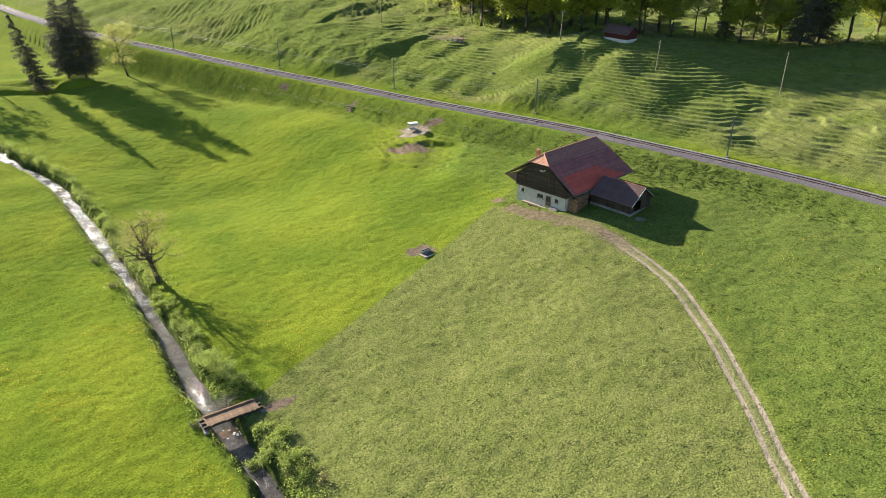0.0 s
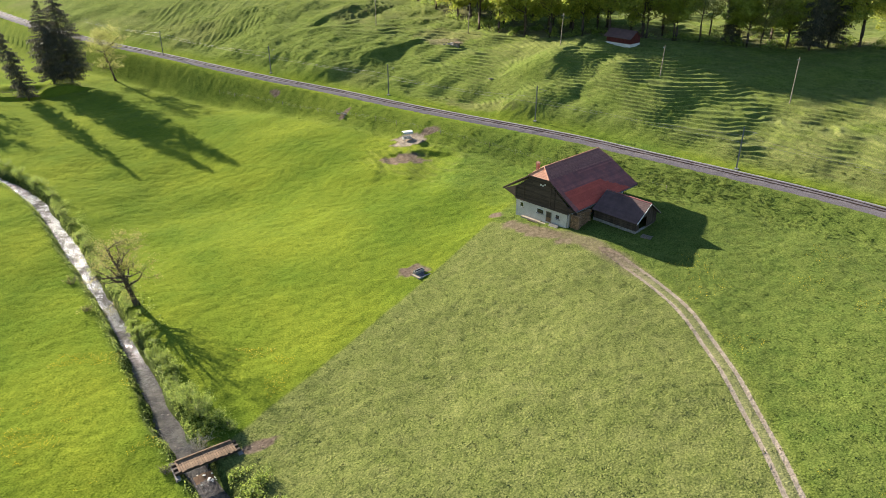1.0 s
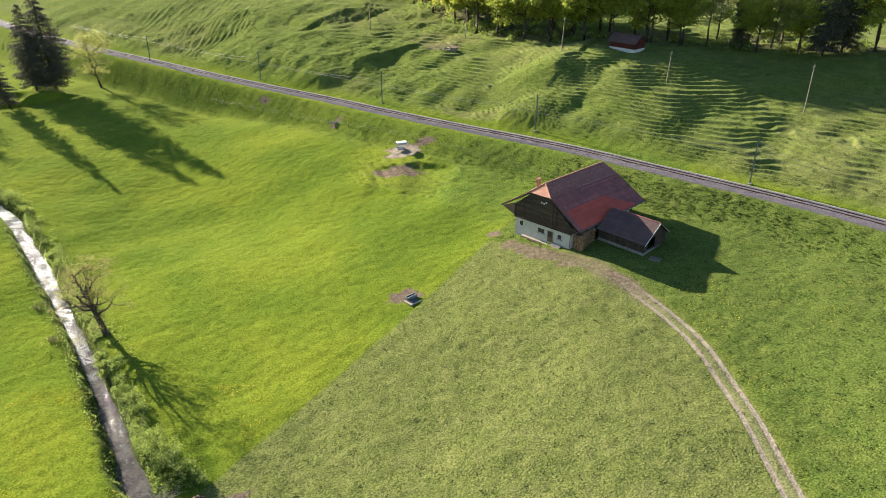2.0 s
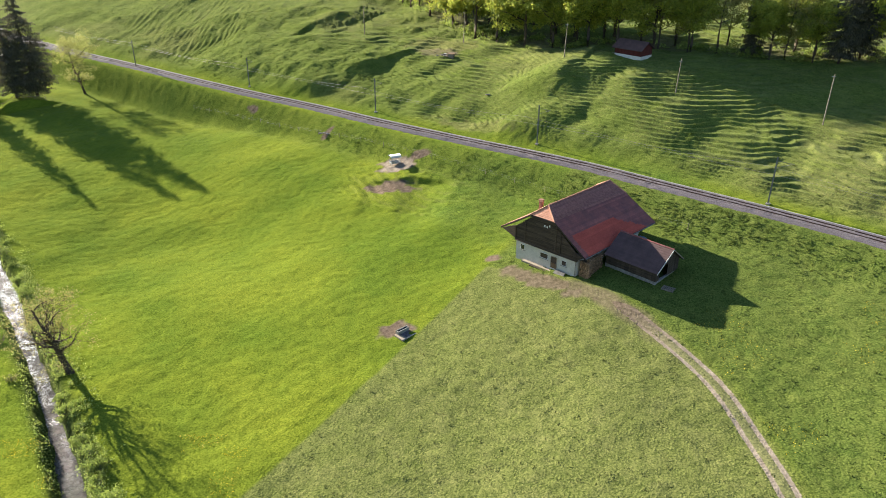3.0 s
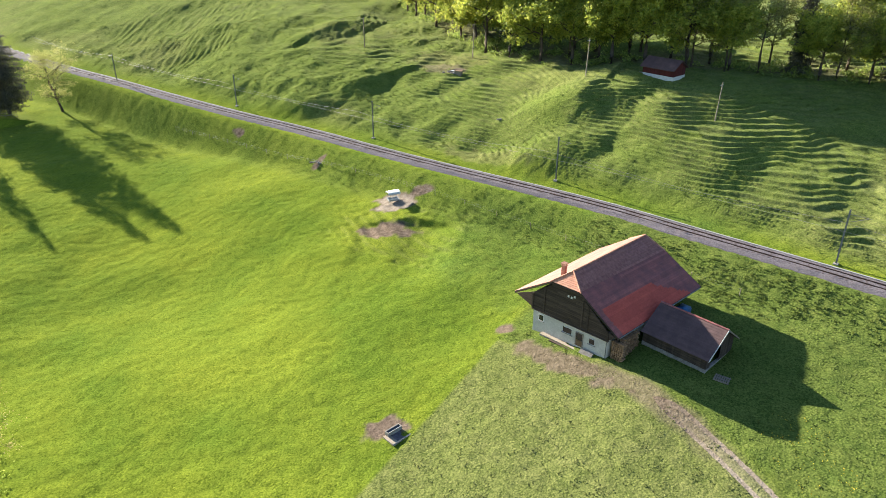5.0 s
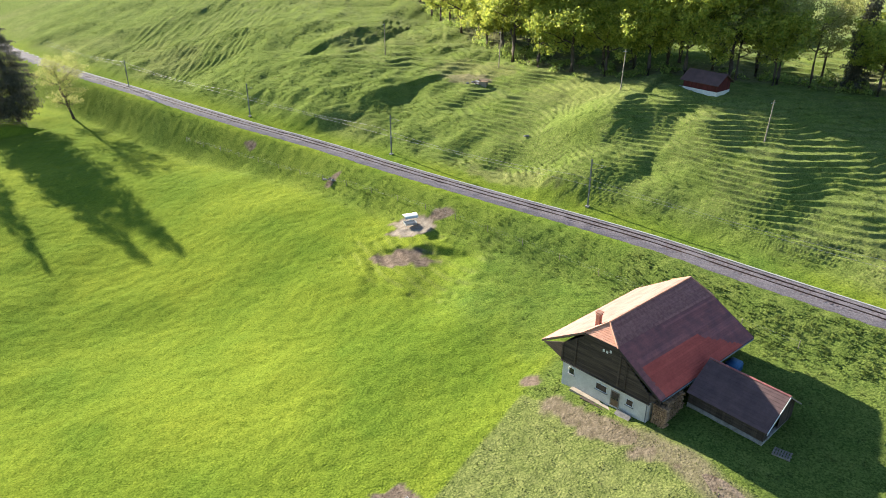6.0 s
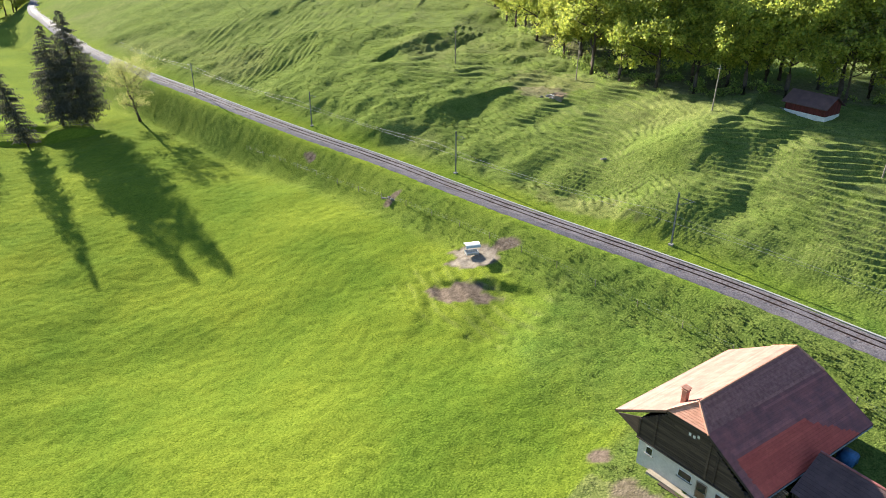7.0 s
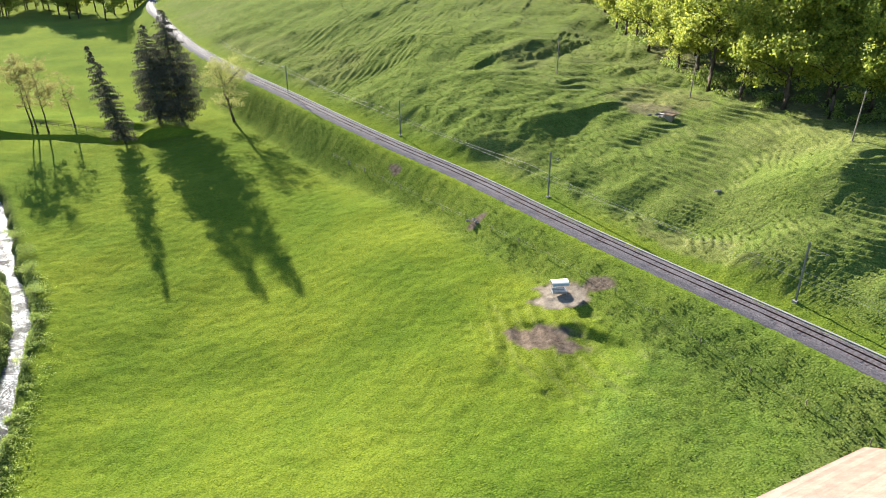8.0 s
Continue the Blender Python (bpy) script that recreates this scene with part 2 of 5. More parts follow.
def bump(t, b, height, strength, distance):
    n = node(t, "ShaderNodeBump", Strength=strength, Distance=distance)
    t.links.new(height, n.inputs["Height"])
    t.links.new(n.outputs["Normal"], b.inputs["Normal"])


def simple(name, dark, light, scale=3.0, rough=0.85, relief=0.3, depth=0.02, metal=0.0, stretch=None, spread=0.15):
    """A worn surface between two colours: coarse stains, fine grain, and a shade of its own for each piece."""
    m, t, b = material(name, rough)
    coarse, fine = noise_at(t, scale, 5, 0.65, stretch=stretch), noise_at(t, scale * 9, 4, 0.7, stretch=stretch)
    col = ramp(t, coarse, [(0.3, dark), (0.7, light)])
    col = mixed(t, 0.5, col, ramp(t, fine, [(0.3, (0.55, 0.55, 0.55)), (0.7, (1, 1, 1))]), "MULTIPLY")
    if spread:
        info = t.nodes.new("ShaderNodeObjectInfo")
        col = mixed(t, 1.0, col, ramp(t, info.outputs["Random"], [(0.0, (1 - spread,) * 3), (1.0, (1, 1, 1))]), "MULTIPLY")
    t.links.new(col, b.inputs["Base Color"])
    b.inputs["Metallic"].default_value = metal
    b.inputs["Specular IOR Level"].default_value = 0.5 if metal else 0.22
    bump(t, b, fine, relief, depth)
    return m


def grass_material(name="meadow_grass", blades=False):
    """Grass that follows the ground's cover; blades: for single tufts, lit through and each with its own shade."""
    m, t, b = material(name, 0.9)
    co = t.nodes.new("ShaderNodeTexCoord").outputs["Object"]
    big, mid, fine, tiny = (noise_at(t, s, 5, 0.65, co) for s in (0.045, 0.35, 1.6, 5.5))

    def mask(name):
        a = t.nodes.new("ShaderNodeAttribute")
        a.attribute_name = name
        return a.outputs["Fac"]

    lush = ramp(t, big, [(0.35, (0.102, 0.148, 0.018)), (0.65, (0.176, 0.208, 0.024))])
    lush = mixed(t, 0.7, lush, ramp(t, mid, [(0.3, (0.86, 0.9, 0.9)), (0.62, (1.03, 1.0, 0.95))]), "MULTIPLY")
    cut = ramp(t, mid, [(0.25, (0.118, 0.138, 0.038)), (0.5, (0.140, 0.154, 0.047)), (0.75, (0.172, 0.177, 0.062))])
    wild = ramp(t, mid, [(0.28, (0.094, 0.123, 0.028)), (0.5, (0.122, 0.155, 0.034)), (0.72, (0.160, 0.185, 0.046))])
    dry = ramp(t, mid, [(0.3, (0.120, 0.122, 0.040)), (0.7, (0.205, 0.205, 0.075))])
    lush = mixed(t, mask("clover"), lush, ramp(t, mid, [(0.3, (0.078, 0.125, 0.022)), (0.7, (0.130, 0.172, 0.030))]))
    col = mixed(t, mask("mown"), lush, cut)
    deep = ramp(t, mid, [(0.3, (0.078, 0.112, 0.024)), (0.7, (0.122, 0.146, 0.034))])
    col = mixed(t, mask("deep"), col, deep)
    col = mixed(t, mask("rough"), col, wild)
    col = mixed(t, mask("dry"), col, dry)
    col = mixed(t, mask("damp"), col, ramp(t, fine, [(0.35, (0.030, 0.042, 0.012)), (0.65, (0.075, 0.10, 0.026))]))
    info = t.nodes.new("ShaderNodeNewGeometry")
    if blades:
        col = mixed(t, 1.0, col, ramp(t, info.outputs["Random Per Island"], [(0.0, (0.80, 0.86, 0.80)), (0.5, (1.0, 1.0, 1.0)), (1.0, (1.15, 1.1, 1.06))]), "MULTIPLY")
    else:
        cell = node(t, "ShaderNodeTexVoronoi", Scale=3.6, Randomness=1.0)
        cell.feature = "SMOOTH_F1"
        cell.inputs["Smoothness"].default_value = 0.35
        shift = t.nodes.new("ShaderNodeVectorMath")
        shift.operation = "MULTIPLY_ADD"
        shift.inputs[1].default_value = (0.5, 0.5, 0.5)
        wob = node(t, "ShaderNodeTexNoise", Scale=1.3, Detail=2.0)
        t.links.new(co, wob.inputs["Vector"])
        t.links.new(wob.outputs["Color"], shift.inputs[0])
        t.links.new(co, shift.inputs[2])
        t.links.new(shift.outputs["Vector"], cell.inputs["Vector"])
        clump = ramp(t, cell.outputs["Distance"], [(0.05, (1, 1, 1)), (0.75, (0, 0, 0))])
        weed_shade = ramp(t, noise_at(t, 0.9, 3, 0.7, co), [(0.42, (0.3, 0.3, 0.3)), (0.66, (0.85, 0.85, 0.85))])
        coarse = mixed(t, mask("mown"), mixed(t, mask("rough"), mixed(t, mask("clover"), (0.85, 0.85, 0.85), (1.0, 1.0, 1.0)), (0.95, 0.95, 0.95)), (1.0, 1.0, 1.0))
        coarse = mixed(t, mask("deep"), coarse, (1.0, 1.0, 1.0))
        weed_shade = mixed(t, 1.0, weed_shade, coarse, "MULTIPLY")
        # weed clumps, with shade in their gaps and lit tops painted into the colour
        col = mixed(t, weed_shade, col, mixed(t, 1.0, col, ramp(t, clump, [(0.15, (0.50, 0.58, 0.50)), (0.45, (1.0, 1.0, 1.0)), (0.8, (1.16, 1.13, 1.13))]), "MULTIPLY"))
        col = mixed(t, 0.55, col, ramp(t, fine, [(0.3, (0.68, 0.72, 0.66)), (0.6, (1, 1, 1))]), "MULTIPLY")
        # fine dark and bright grain, painted in place of small tuft shadows
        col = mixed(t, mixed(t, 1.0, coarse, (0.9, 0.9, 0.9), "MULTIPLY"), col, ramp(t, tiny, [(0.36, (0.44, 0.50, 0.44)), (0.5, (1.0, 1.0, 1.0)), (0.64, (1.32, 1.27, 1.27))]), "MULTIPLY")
        soil = ramp(t, fine, [(0.3, (0.070, 0.050, 0.037)), (0.7, (0.200, 0.150, 0.112))])
        stone = ramp(t, fine, [(0.3, (0.17, 0.135, 0.105)), (0.7, (0.31, 0.26, 0.205))])
        col = mixed(t, mask("soil"), col, soil)
        col = mixed(t, mask("lane"), col, stone)
        # wheel tracks of the lane, with a grass strip between them once clear of the yard
        wander = t.nodes.new("ShaderNodeMath")
        wander.operation = "MULTIPLY_ADD"
        wander.inputs[1].default_value = 0.30
        t.links.new(noise_at(t, 2.6, 4, 0.7, co), wander.inputs[0])
        t.links.new(mask("lane_off"), wander.inputs[2])
        both = ramp(t, wander.outputs["Value"], [(0.0, (0.15, 0.15, 0.15)), (0.44, (0.22, 0.22, 0.22)), (0.52, (1, 1, 1)), (0.90, (1, 1, 1)), (1.0, (0, 0, 0))])
        whole = ramp(t, wander.outputs["Value"], [(0.0, (0.75, 0.75, 0.75)), (0.94, (0.9, 0.9, 0.9)), (1.0, (0, 0, 0))])
        col = mixed(t, mixed(t, mask("lane_split"), whole, both), col, mixed(t, mask("lane_split"), soil, stone))
    t.links.new(col, b.inputs["Base Color"])
    b.inputs["Specular IOR Level"].default_value = 0.25 if blades else 0.0
    b.inputs["Sheen Weight"].default_value = 0.085
    b.inputs["Sheen Roughness"].default_value = 0.28
    b.inputs["Sheen Tint"].default_value = (0.90, 0.92, 0.55, 1)
    if blades:
        tr = t.nodes.new("ShaderNodeBsdfTranslucent")
        t.links.new(col, tr.inputs["Color"])
        mx = t.nodes.new("ShaderNodeMixShader")
        mx.inputs["Fac"].default_value = 0.5
        t.links.new(b.outputs["BSDF"], mx.inputs[1])
        t.links.new(tr.outputs["BSDF"], mx.inputs[2])
        t.links.new(mx.outputs["Shader"], t.nodes["Material Output"].inputs["Surface"])
    else:
        bump(t, b, mixed(t, mixed(t, 1.0, weed_shade, (0.45, 0.45, 0.45), "MULTIPLY"), mixed(t, 0.5, fine, tiny), clump), 1.0, 0.12)
    return m


GRASS = grass_material()
BLADES = grass_material("grass_blades", True)
BALLAST = simple("ballast", (0.105, 0.092, 0.100), (0.205, 0.182, 0.195), 5.0, 0.95, 1.0, 0.06)
CONCRETE = simple("concrete", (0.21, 0.195, 0.17), (0.35, 0.33, 0.295), 1.5, 0.9, 0.3, 0.01)
RUST = simple("rusty_rail", (0.045, 0.026, 0.022), (0.10, 0.06, 0.045), 2.0, 0.65, 0.2, 0.005, 0.6)
TROUGH = simple("cable_trough_concrete", (0.24, 0.235, 0.225), (0.36, 0.35, 0.34), 1.5, 0.95, 0.3, 0.01)
DECK = simple("bridge_planks", (0.13, 0.080, 0.050), (0.34, 0.21, 0.125), 2.0, 0.85, 0.4, 0.01, spread=0.45)
PLASTIC = simple("pale_sheet", (0.36, 0.40, 0.40), (0.50, 0.54, 0.54), 2.0, 0.5, 0.1, 0.004)
SANDY = simple("sandy_concrete", (0.26, 0.21, 0.15), (0.40, 0.33, 0.25), 1.5, 0.95, 0.4, 0.02)
for stony in (BALLAST, TROUGH):
    stony.node_tree.nodes["Principled BSDF"].inputs["Specular IOR Level"].default_value = 0.04
SLEEPER = simple("sleeper_wood", (0.085, 0.066, 0.068), (0.15, 0.122, 0.125), 3.0, 0.9, 0.4, 0.01)
PLASTER = simple("pale_plaster", (0.50, 0.46, 0.40), (0.68, 0.635, 0.565), 0.9, 0.9, 0.2, 0.01)
BOARDS = simple("dark_boards", (0.048, 0.034, 0.026), (0.125, 0.088, 0.064), 1.2, 0.8, 0.5, 0.01, stretch=(0.5, 0.5, 6), spread=0.4)
TILES = simple("salmon_tiles", (0.33, 0.135, 0.105), (0.48, 0.225, 0.175), 0.8, 0.7, 0.5, 0.02, spread=0.25)
DARK_TILES = simple("dark_tiles", (0.21, 0.088, 0.088), (0.41, 0.138, 0.12), 0.8, 0.65, 0.5, 0.02, spread=0.25)
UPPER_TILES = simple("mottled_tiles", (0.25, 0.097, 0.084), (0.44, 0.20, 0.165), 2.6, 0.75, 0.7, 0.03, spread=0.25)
HIP_TILES = simple("orange_tiles", (0.46, 0.20, 0.125), (0.66, 0.33, 0.22), 1.2, 0.7, 0.5, 0.02, spread=0.2)
NEW_TILES = simple("red_tiles", (0.48, 0.085, 0.060), (0.66, 0.13, 0.085), 0.5, 0.75, 0.4, 0.02, spread=0.2)
SHEET = simple("brown_roof_sheet", (0.080, 0.047, 0.046), (0.135, 0.080, 0.076), 0.8, 0.6, 0.2, 0.01)
WHITE = simple("white_paint", (0.62, 0.60, 0.56), (0.82, 0.80, 0.76), 2.0, 0.6, 0.1, 0.004)
GREY_WOOD = simple("weathered_wood", (0.16, 0.13, 0.10), (0.34, 0.28, 0.22), 2.0, 0.85, 0.5, 0.01, stretch=(1, 6, 6))
BROWN_WOOD = simple("brown_wood", (0.13, 0.075, 0.04), (0.30, 0.19, 0.11), 2.0, 0.8, 0.4, 0.01)
BARK = simple("bark", (0.045, 0.032, 0.022), (0.13, 0.10, 0.075), 2.5, 0.95, 0.9, 0.03, spread=0)
STEEL = simple("galvanised_steel", (0.36, 0.37, 0.38), (0.56, 0.57, 0.58), 3.0, 0.45, 0.1, 0.003, 0.7)
DARK_STEEL = simple("mast_steel", (0.16, 0.165, 0.16), (0.27, 0.27, 0.26), 3.0, 0.6, 0.1, 0.003, 0.4)
BLUE = simple("blue_tarpaulin", (0.03, 0.10, 0.22), (0.07, 0.20, 0.38), 2.0, 0.5, 0.4, 0.02)
LOG_END = simple("split_logs", (0.23, 0.125, 0.065), (0.48, 0.30, 0.17), 4.0, 0.9, 0.3, 0.01, spread=0.5)
STONE = simple("field_stone", (0.16, 0.14, 0.12), (0.36, 0.33, 0.30), 2.0, 0.95, 0.6, 0.03, spread=0.3)
BRICK = simple("chimney_brick", (0.24, 0.11, 0.075), (0.38, 0.20, 0.14), 3.0, 0.9, 0.4, 0.01)


# ---- building helpers ----
def mesh_from(name, bm):
    me = bpy.data.meshes.new(name)
    bm.to_mesh(me)
    bm.free()
    return me


def thing(name, at, label, category, group="", turn=0.0, kind=""):
    ob = new(name)
    ob.empty_display_size = 0.3
    ob.matrix_world = pose(*at, 0, 0, turn)
    return tagged(ob, label, category, group, kind)


def part(name, bm, mat, parent, label="", smooth=False):
    me = mesh_from(name, bm) if isinstance(bm, bmesh.types.BMesh) else bm
    if mat and not me.materials:
        me.materials.append(mat)
    if smooth:
        me.shade_smooth()
    ob = new(name, me)
    ob.parent = parent
    return tagged(ob, label)


def box(bm, lo, hi, m=None):
    r = bmesh.ops.create_cube(bm, size=1.0)["verts"]
    c, d = [(a + b) / 2 for a, b in zip(lo, hi)], [b - a for a, b in zip(lo, hi)]
    for v in r:
        v.co = Vector((c[0] + v.co.x * d[0], c[1] + v.co.y * d[1], c[2] + v.co.z * d[2]))
        if m:
            v.co = m @ v.co
    return bm


def boxed(*spans):
    bm = bmesh.new()
    for s in spans:
        box(bm, *s)
    return bm


def prism(points, thick):
    """A slab: an outline in space and the way by which it is thick."""
    bm = bmesh.new()
    a = [bm.verts.new(p) for p in points]
    b = [bm.verts.new(Vector(p) + Vector(thick)) for p in points]
    bm.faces.new(a)
    bm.faces.new(b[::-1])
    for i in range(len(a)):
        j = (i + 1) % len(a)
        bm.faces.new((a[j], a[i], b[i], b[j]))
    bmesh.ops.recalc_face_normals(bm, faces=bm.faces)
    return bm


def tube(bm, points, radii, sides=7):
    """A tapered round limb along points."""
    rings = []
    for i, p in enumerate(points):
        p = Vector(p)
        way = Vector(points[min(i + 1, len(points) - 1)]) - Vector(points[max(i - 1, 0)])
        q = way.to_track_quat("Z", "Y")
        rings.append([bm.verts.new(p + q @ Vector((math.cos(a) * radii[i], math.sin(a) * radii[i], 0))) for a in (2 * math.pi * k / sides for k in range(sides))])
    for a, b in zip(rings, rings[1:]):
        for k in range(sides):
            bm.faces.new((a[k], a[(k + 1) % sides], b[(k + 1) % sides], b[k]))
    bm.faces.new(rings[0][::-1])
    bm.faces.new(rings[-1])
    return bm


def ribbon(name, line, profile, mat, zs=None, step_noise=0.0):
    """A long body along a line with a cross profile of (right, up)."""
    way = np.gradient(line[:, :2], axis=0)
    way /= np.linalg.norm(way, axis=1)[:, None]
    right = np.stack([way[:, 1], -way[:, 0]], 1)
    n, k = len(line), len(profile)
    prof = np.array(profile, float)
    v = np.zeros((n, k, 3))
    v[:, :, :2] = line[:, None, :2] + right[:, None] * prof[None, :, 0, None]
    v[:, :, 2] = zs[:, None] + prof[None, :, 1]
    if step_noise:
        v[:, :, 2] += step_noise * ripple(v[:, :, 0], v[:, :, 1], 0.8, 7)
    faces = [(i * k + j, i * k + j + 1, (i + 1) * k + j + 1, (i + 1) * k + j) for i in range(n - 1) for j in range(k - 1)]
    me = bpy.data.meshes.new(name)
    me.from_pydata(v.reshape(-1, 3).tolist(), [], faces)
    me.materials.append(mat)
    return me


# ---- ground: one sheet to the horizon ----
def spread_axis(lo, hi, step, reach, grow=1.14):
    core = list(np.arange(lo, hi, step))
    low, high, s = [], [], step
    a, b = lo, core[-1]
    while a > -reach or b < reach:
        s *= grow
        a, b = a - s, b + s
        low.append(a)
        high.append(b)
    return np.array(low[::-1] + core + high)


GRID = {}


def lookup(name, x, y):
    """A value of the finished ground at many places."""
    xs, ys, g = GRID["xs"], GRID["ys"], GRID[name]
    i, j = np.clip(np.searchsorted(xs, x) - 1, 0, len(xs) - 2), np.clip(np.searchsorted(ys, y) - 1, 0, len(ys) - 2)
    fx, fy = (x - xs[i]) / (xs[i + 1] - xs[i]), (y - ys[j]) / (ys[j + 1] - ys[j])
    return (g[j, i] * (1 - fx) + g[j, i + 1] * fx) * (1 - fy) + (g[j + 1, i] * (1 - fx) + g[j + 1, i + 1] * fx) * fy


def build_ground():
    xs = spread_axis(-105, 82, 0.35, 4000, 1.06)
    ys = spread_axis(48, 214, 0.33, 4000, 1.045)
    gx, gy = np.meshgrid(xs, ys)
    z, cover = survey(gx, gy)
    # distant valley sides
    far = np.hypot(gx.ravel(), gy.ravel() - 150)
    z = z + 0.10 * np.maximum(far - 420, 0) ** 0.95
    nx, ny = len(xs), len(ys)
    v = np.stack([gx.ravel(), gy.ravel(), z], 1)
    i = (np.arange(ny - 1)[:, None] * nx + np.arange(nx - 1)).ravel()
    quads = np.stack([i, i + 1, i + nx + 1, i + nx], 1)
    me = bpy.data.meshes.new("ground")
    me.vertices.add(len(v))
    me.vertices.foreach_set("co", v.ravel())
    me.loops.add(quads.size)
    me.loops.foreach_set("vertex_index", quads.ravel())
    me.polygons.add(len(quads))
    me.polygons.foreach_set("loop_start", np.arange(0, quads.size, 4))
    me.update(calc_edges=True)
    for name, values in cover.items():
        me.attributes.new(name, "FLOAT", "POINT").data.foreach_set("value", np.asarray(values, np.float32))
    me.shade_smooth()
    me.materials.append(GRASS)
    GRID.update(xs=xs, ys=ys, z=z.reshape(ny, nx), **{k: np.asarray(c).reshape(ny, nx) for k, c in cover.items()})
    return tagged(new("ground", me), "sunlit alpine meadow and grazed hillside with bare patches", "meadow", kind="structure")


build_ground()


def cover_up(d, x):
    return ease(3, 8, -d) * ease(-12, 12, x)


def build_tufts():
    """Grass tufts over the near fields and slopes: three bent blades each."""
    g = np.random.default_rng(5)
    # denser where the camera's ground is nearer
    xs, ys = [], []
    for n, x0, x1, y0, y1 in ((62000, -75, 62, 44, 125), (66000, -95, 84, 115, 175), (60000, -110, 84, 165, 262), (25000, -150, 60, 255, 335)):
        xs.append(g.uniform(x0, x1, n))
        ys.append(g.uniform(y0, y1, n))
    x, y = np.concatenate(xs), np.concatenate(ys)
    cover = {k: lookup(k, x, y) for k in ("mown", "soil", "lane", "track", "rough", "damp", "dry", "deep", "clover")}
    d, _ = off_line(RAIL, x, y)
    ds, _ = off_line(STREAM, x, y)
    clump = 0.5 + 0.55 * ripple(x, y, 0.85, 95) + 0.14 * ripple(x, y, 2.6, 96)
    keep = (g.random(len(x)) > np.maximum(np.maximum(cover["soil"], cover["lane"] * 1.1), cover["track"] * 1.1)) & (np.abs(d) > 2.2) & (np.abs(ds) > 1.25) & (clump + g.uniform(-0.35, 0.35, len(x)) > 0.28)
    h0, h1 = house_span(x, y)
    keep &= (g.random(len(x)) > 0.75 * cover_up(d, x)) & (g.random(len(x)) < np.clip(0.3 * cover["mown"] * (1 - cover["deep"]) + 0.35 * cover["deep"] + 0.8 * cover["rough"] + 0.35 * cover["clover"] + cover["damp"], 0, 1))
    keep &= ~((h0 > -4.6) & (h0 < 5.9) & (h1 > -1.0) & (h1 < 15.7)) & ~((h0 > 5.5) & (h0 < 15.2) & (h1 > 4.4) & (h1 < 10.5))
    x, y, clump = x[keep], y[keep], clump[keep]
    cover = {k: c[keep] for k, c in cover.items() if k != "track"}
    n = len(x)
    z = lookup("z", x, y) - 0.02
    tall = (0.03 + 0.05 * clump) * (1 - 0.1 * cover["mown"]) * (1 + 0.4 * cover["deep"]) * (1 + 0.8 * cover["rough"]) * (1 + 1.4 * cover["damp"]) * g.uniform(0.6, 1.5, n)
    wide = (0.115 + 0.04 * cover["mown"] + 0.05 * cover["rough"]) * g.uniform(0.7, 1.4, n)
    verts = np.empty((n, 3, 3, 3))
    turn = g.uniform(0, 2 * np.pi, n)
    for k in range(3):
        a = turn + k * 2.1 + g.normal(0, 0.3, n)
        out = np.stack([np.cos(a), np.sin(a)], 1)
        side = np.stack([-np.sin(a), np.cos(a)], 1)
        base = np.stack([x, y], 1) + out * wide[:, None] * 0.5
        tip = base + out * (wide * g.uniform(0.3, 1.2, n))[:, None]
        verts[:, k, 0, :2], verts[:, k, 1, :2], verts[:, k, 2, :2] = base - side * wide[:, None], base + side * wide[:, None], tip
        verts[:, k, 0, 2] = verts[:, k, 1, 2] = z
        verts[:, k, 2, 2] = z + tall
    me = bpy.data.meshes.new("grass_tufts")
    count = n * 9
    me.vertices.add(count)
    me.vertices.foreach_set("co", verts.ravel())
    me.loops.add(count)
    me.loops.foreach_set("vertex_index", np.arange(count))
    me.polygons.add(n * 3)
    me.polygons.foreach_set("loop_start", np.arange(0, count, 3))
    me.update(calc_edges=True)
    for name, values in cover.items():
        me.attributes.new(name, "FLOAT", "POINT").data.foreach_set("value", np.repeat(values, 9).astype(np.float32))
    me.materials.append(BLADES)
    tagged(new("grass_tufts", me), "uneven green grass tufts and weeds of the meadow", "grass", kind="stuff")


def house_span(x, y):
    """A place in the farm's own plan."""
    c, s = math.cos(radians(46)), math.sin(radians(46))
    return x * c - y * s + 71.0, x * s + y * c - 91.0


build_tufts()


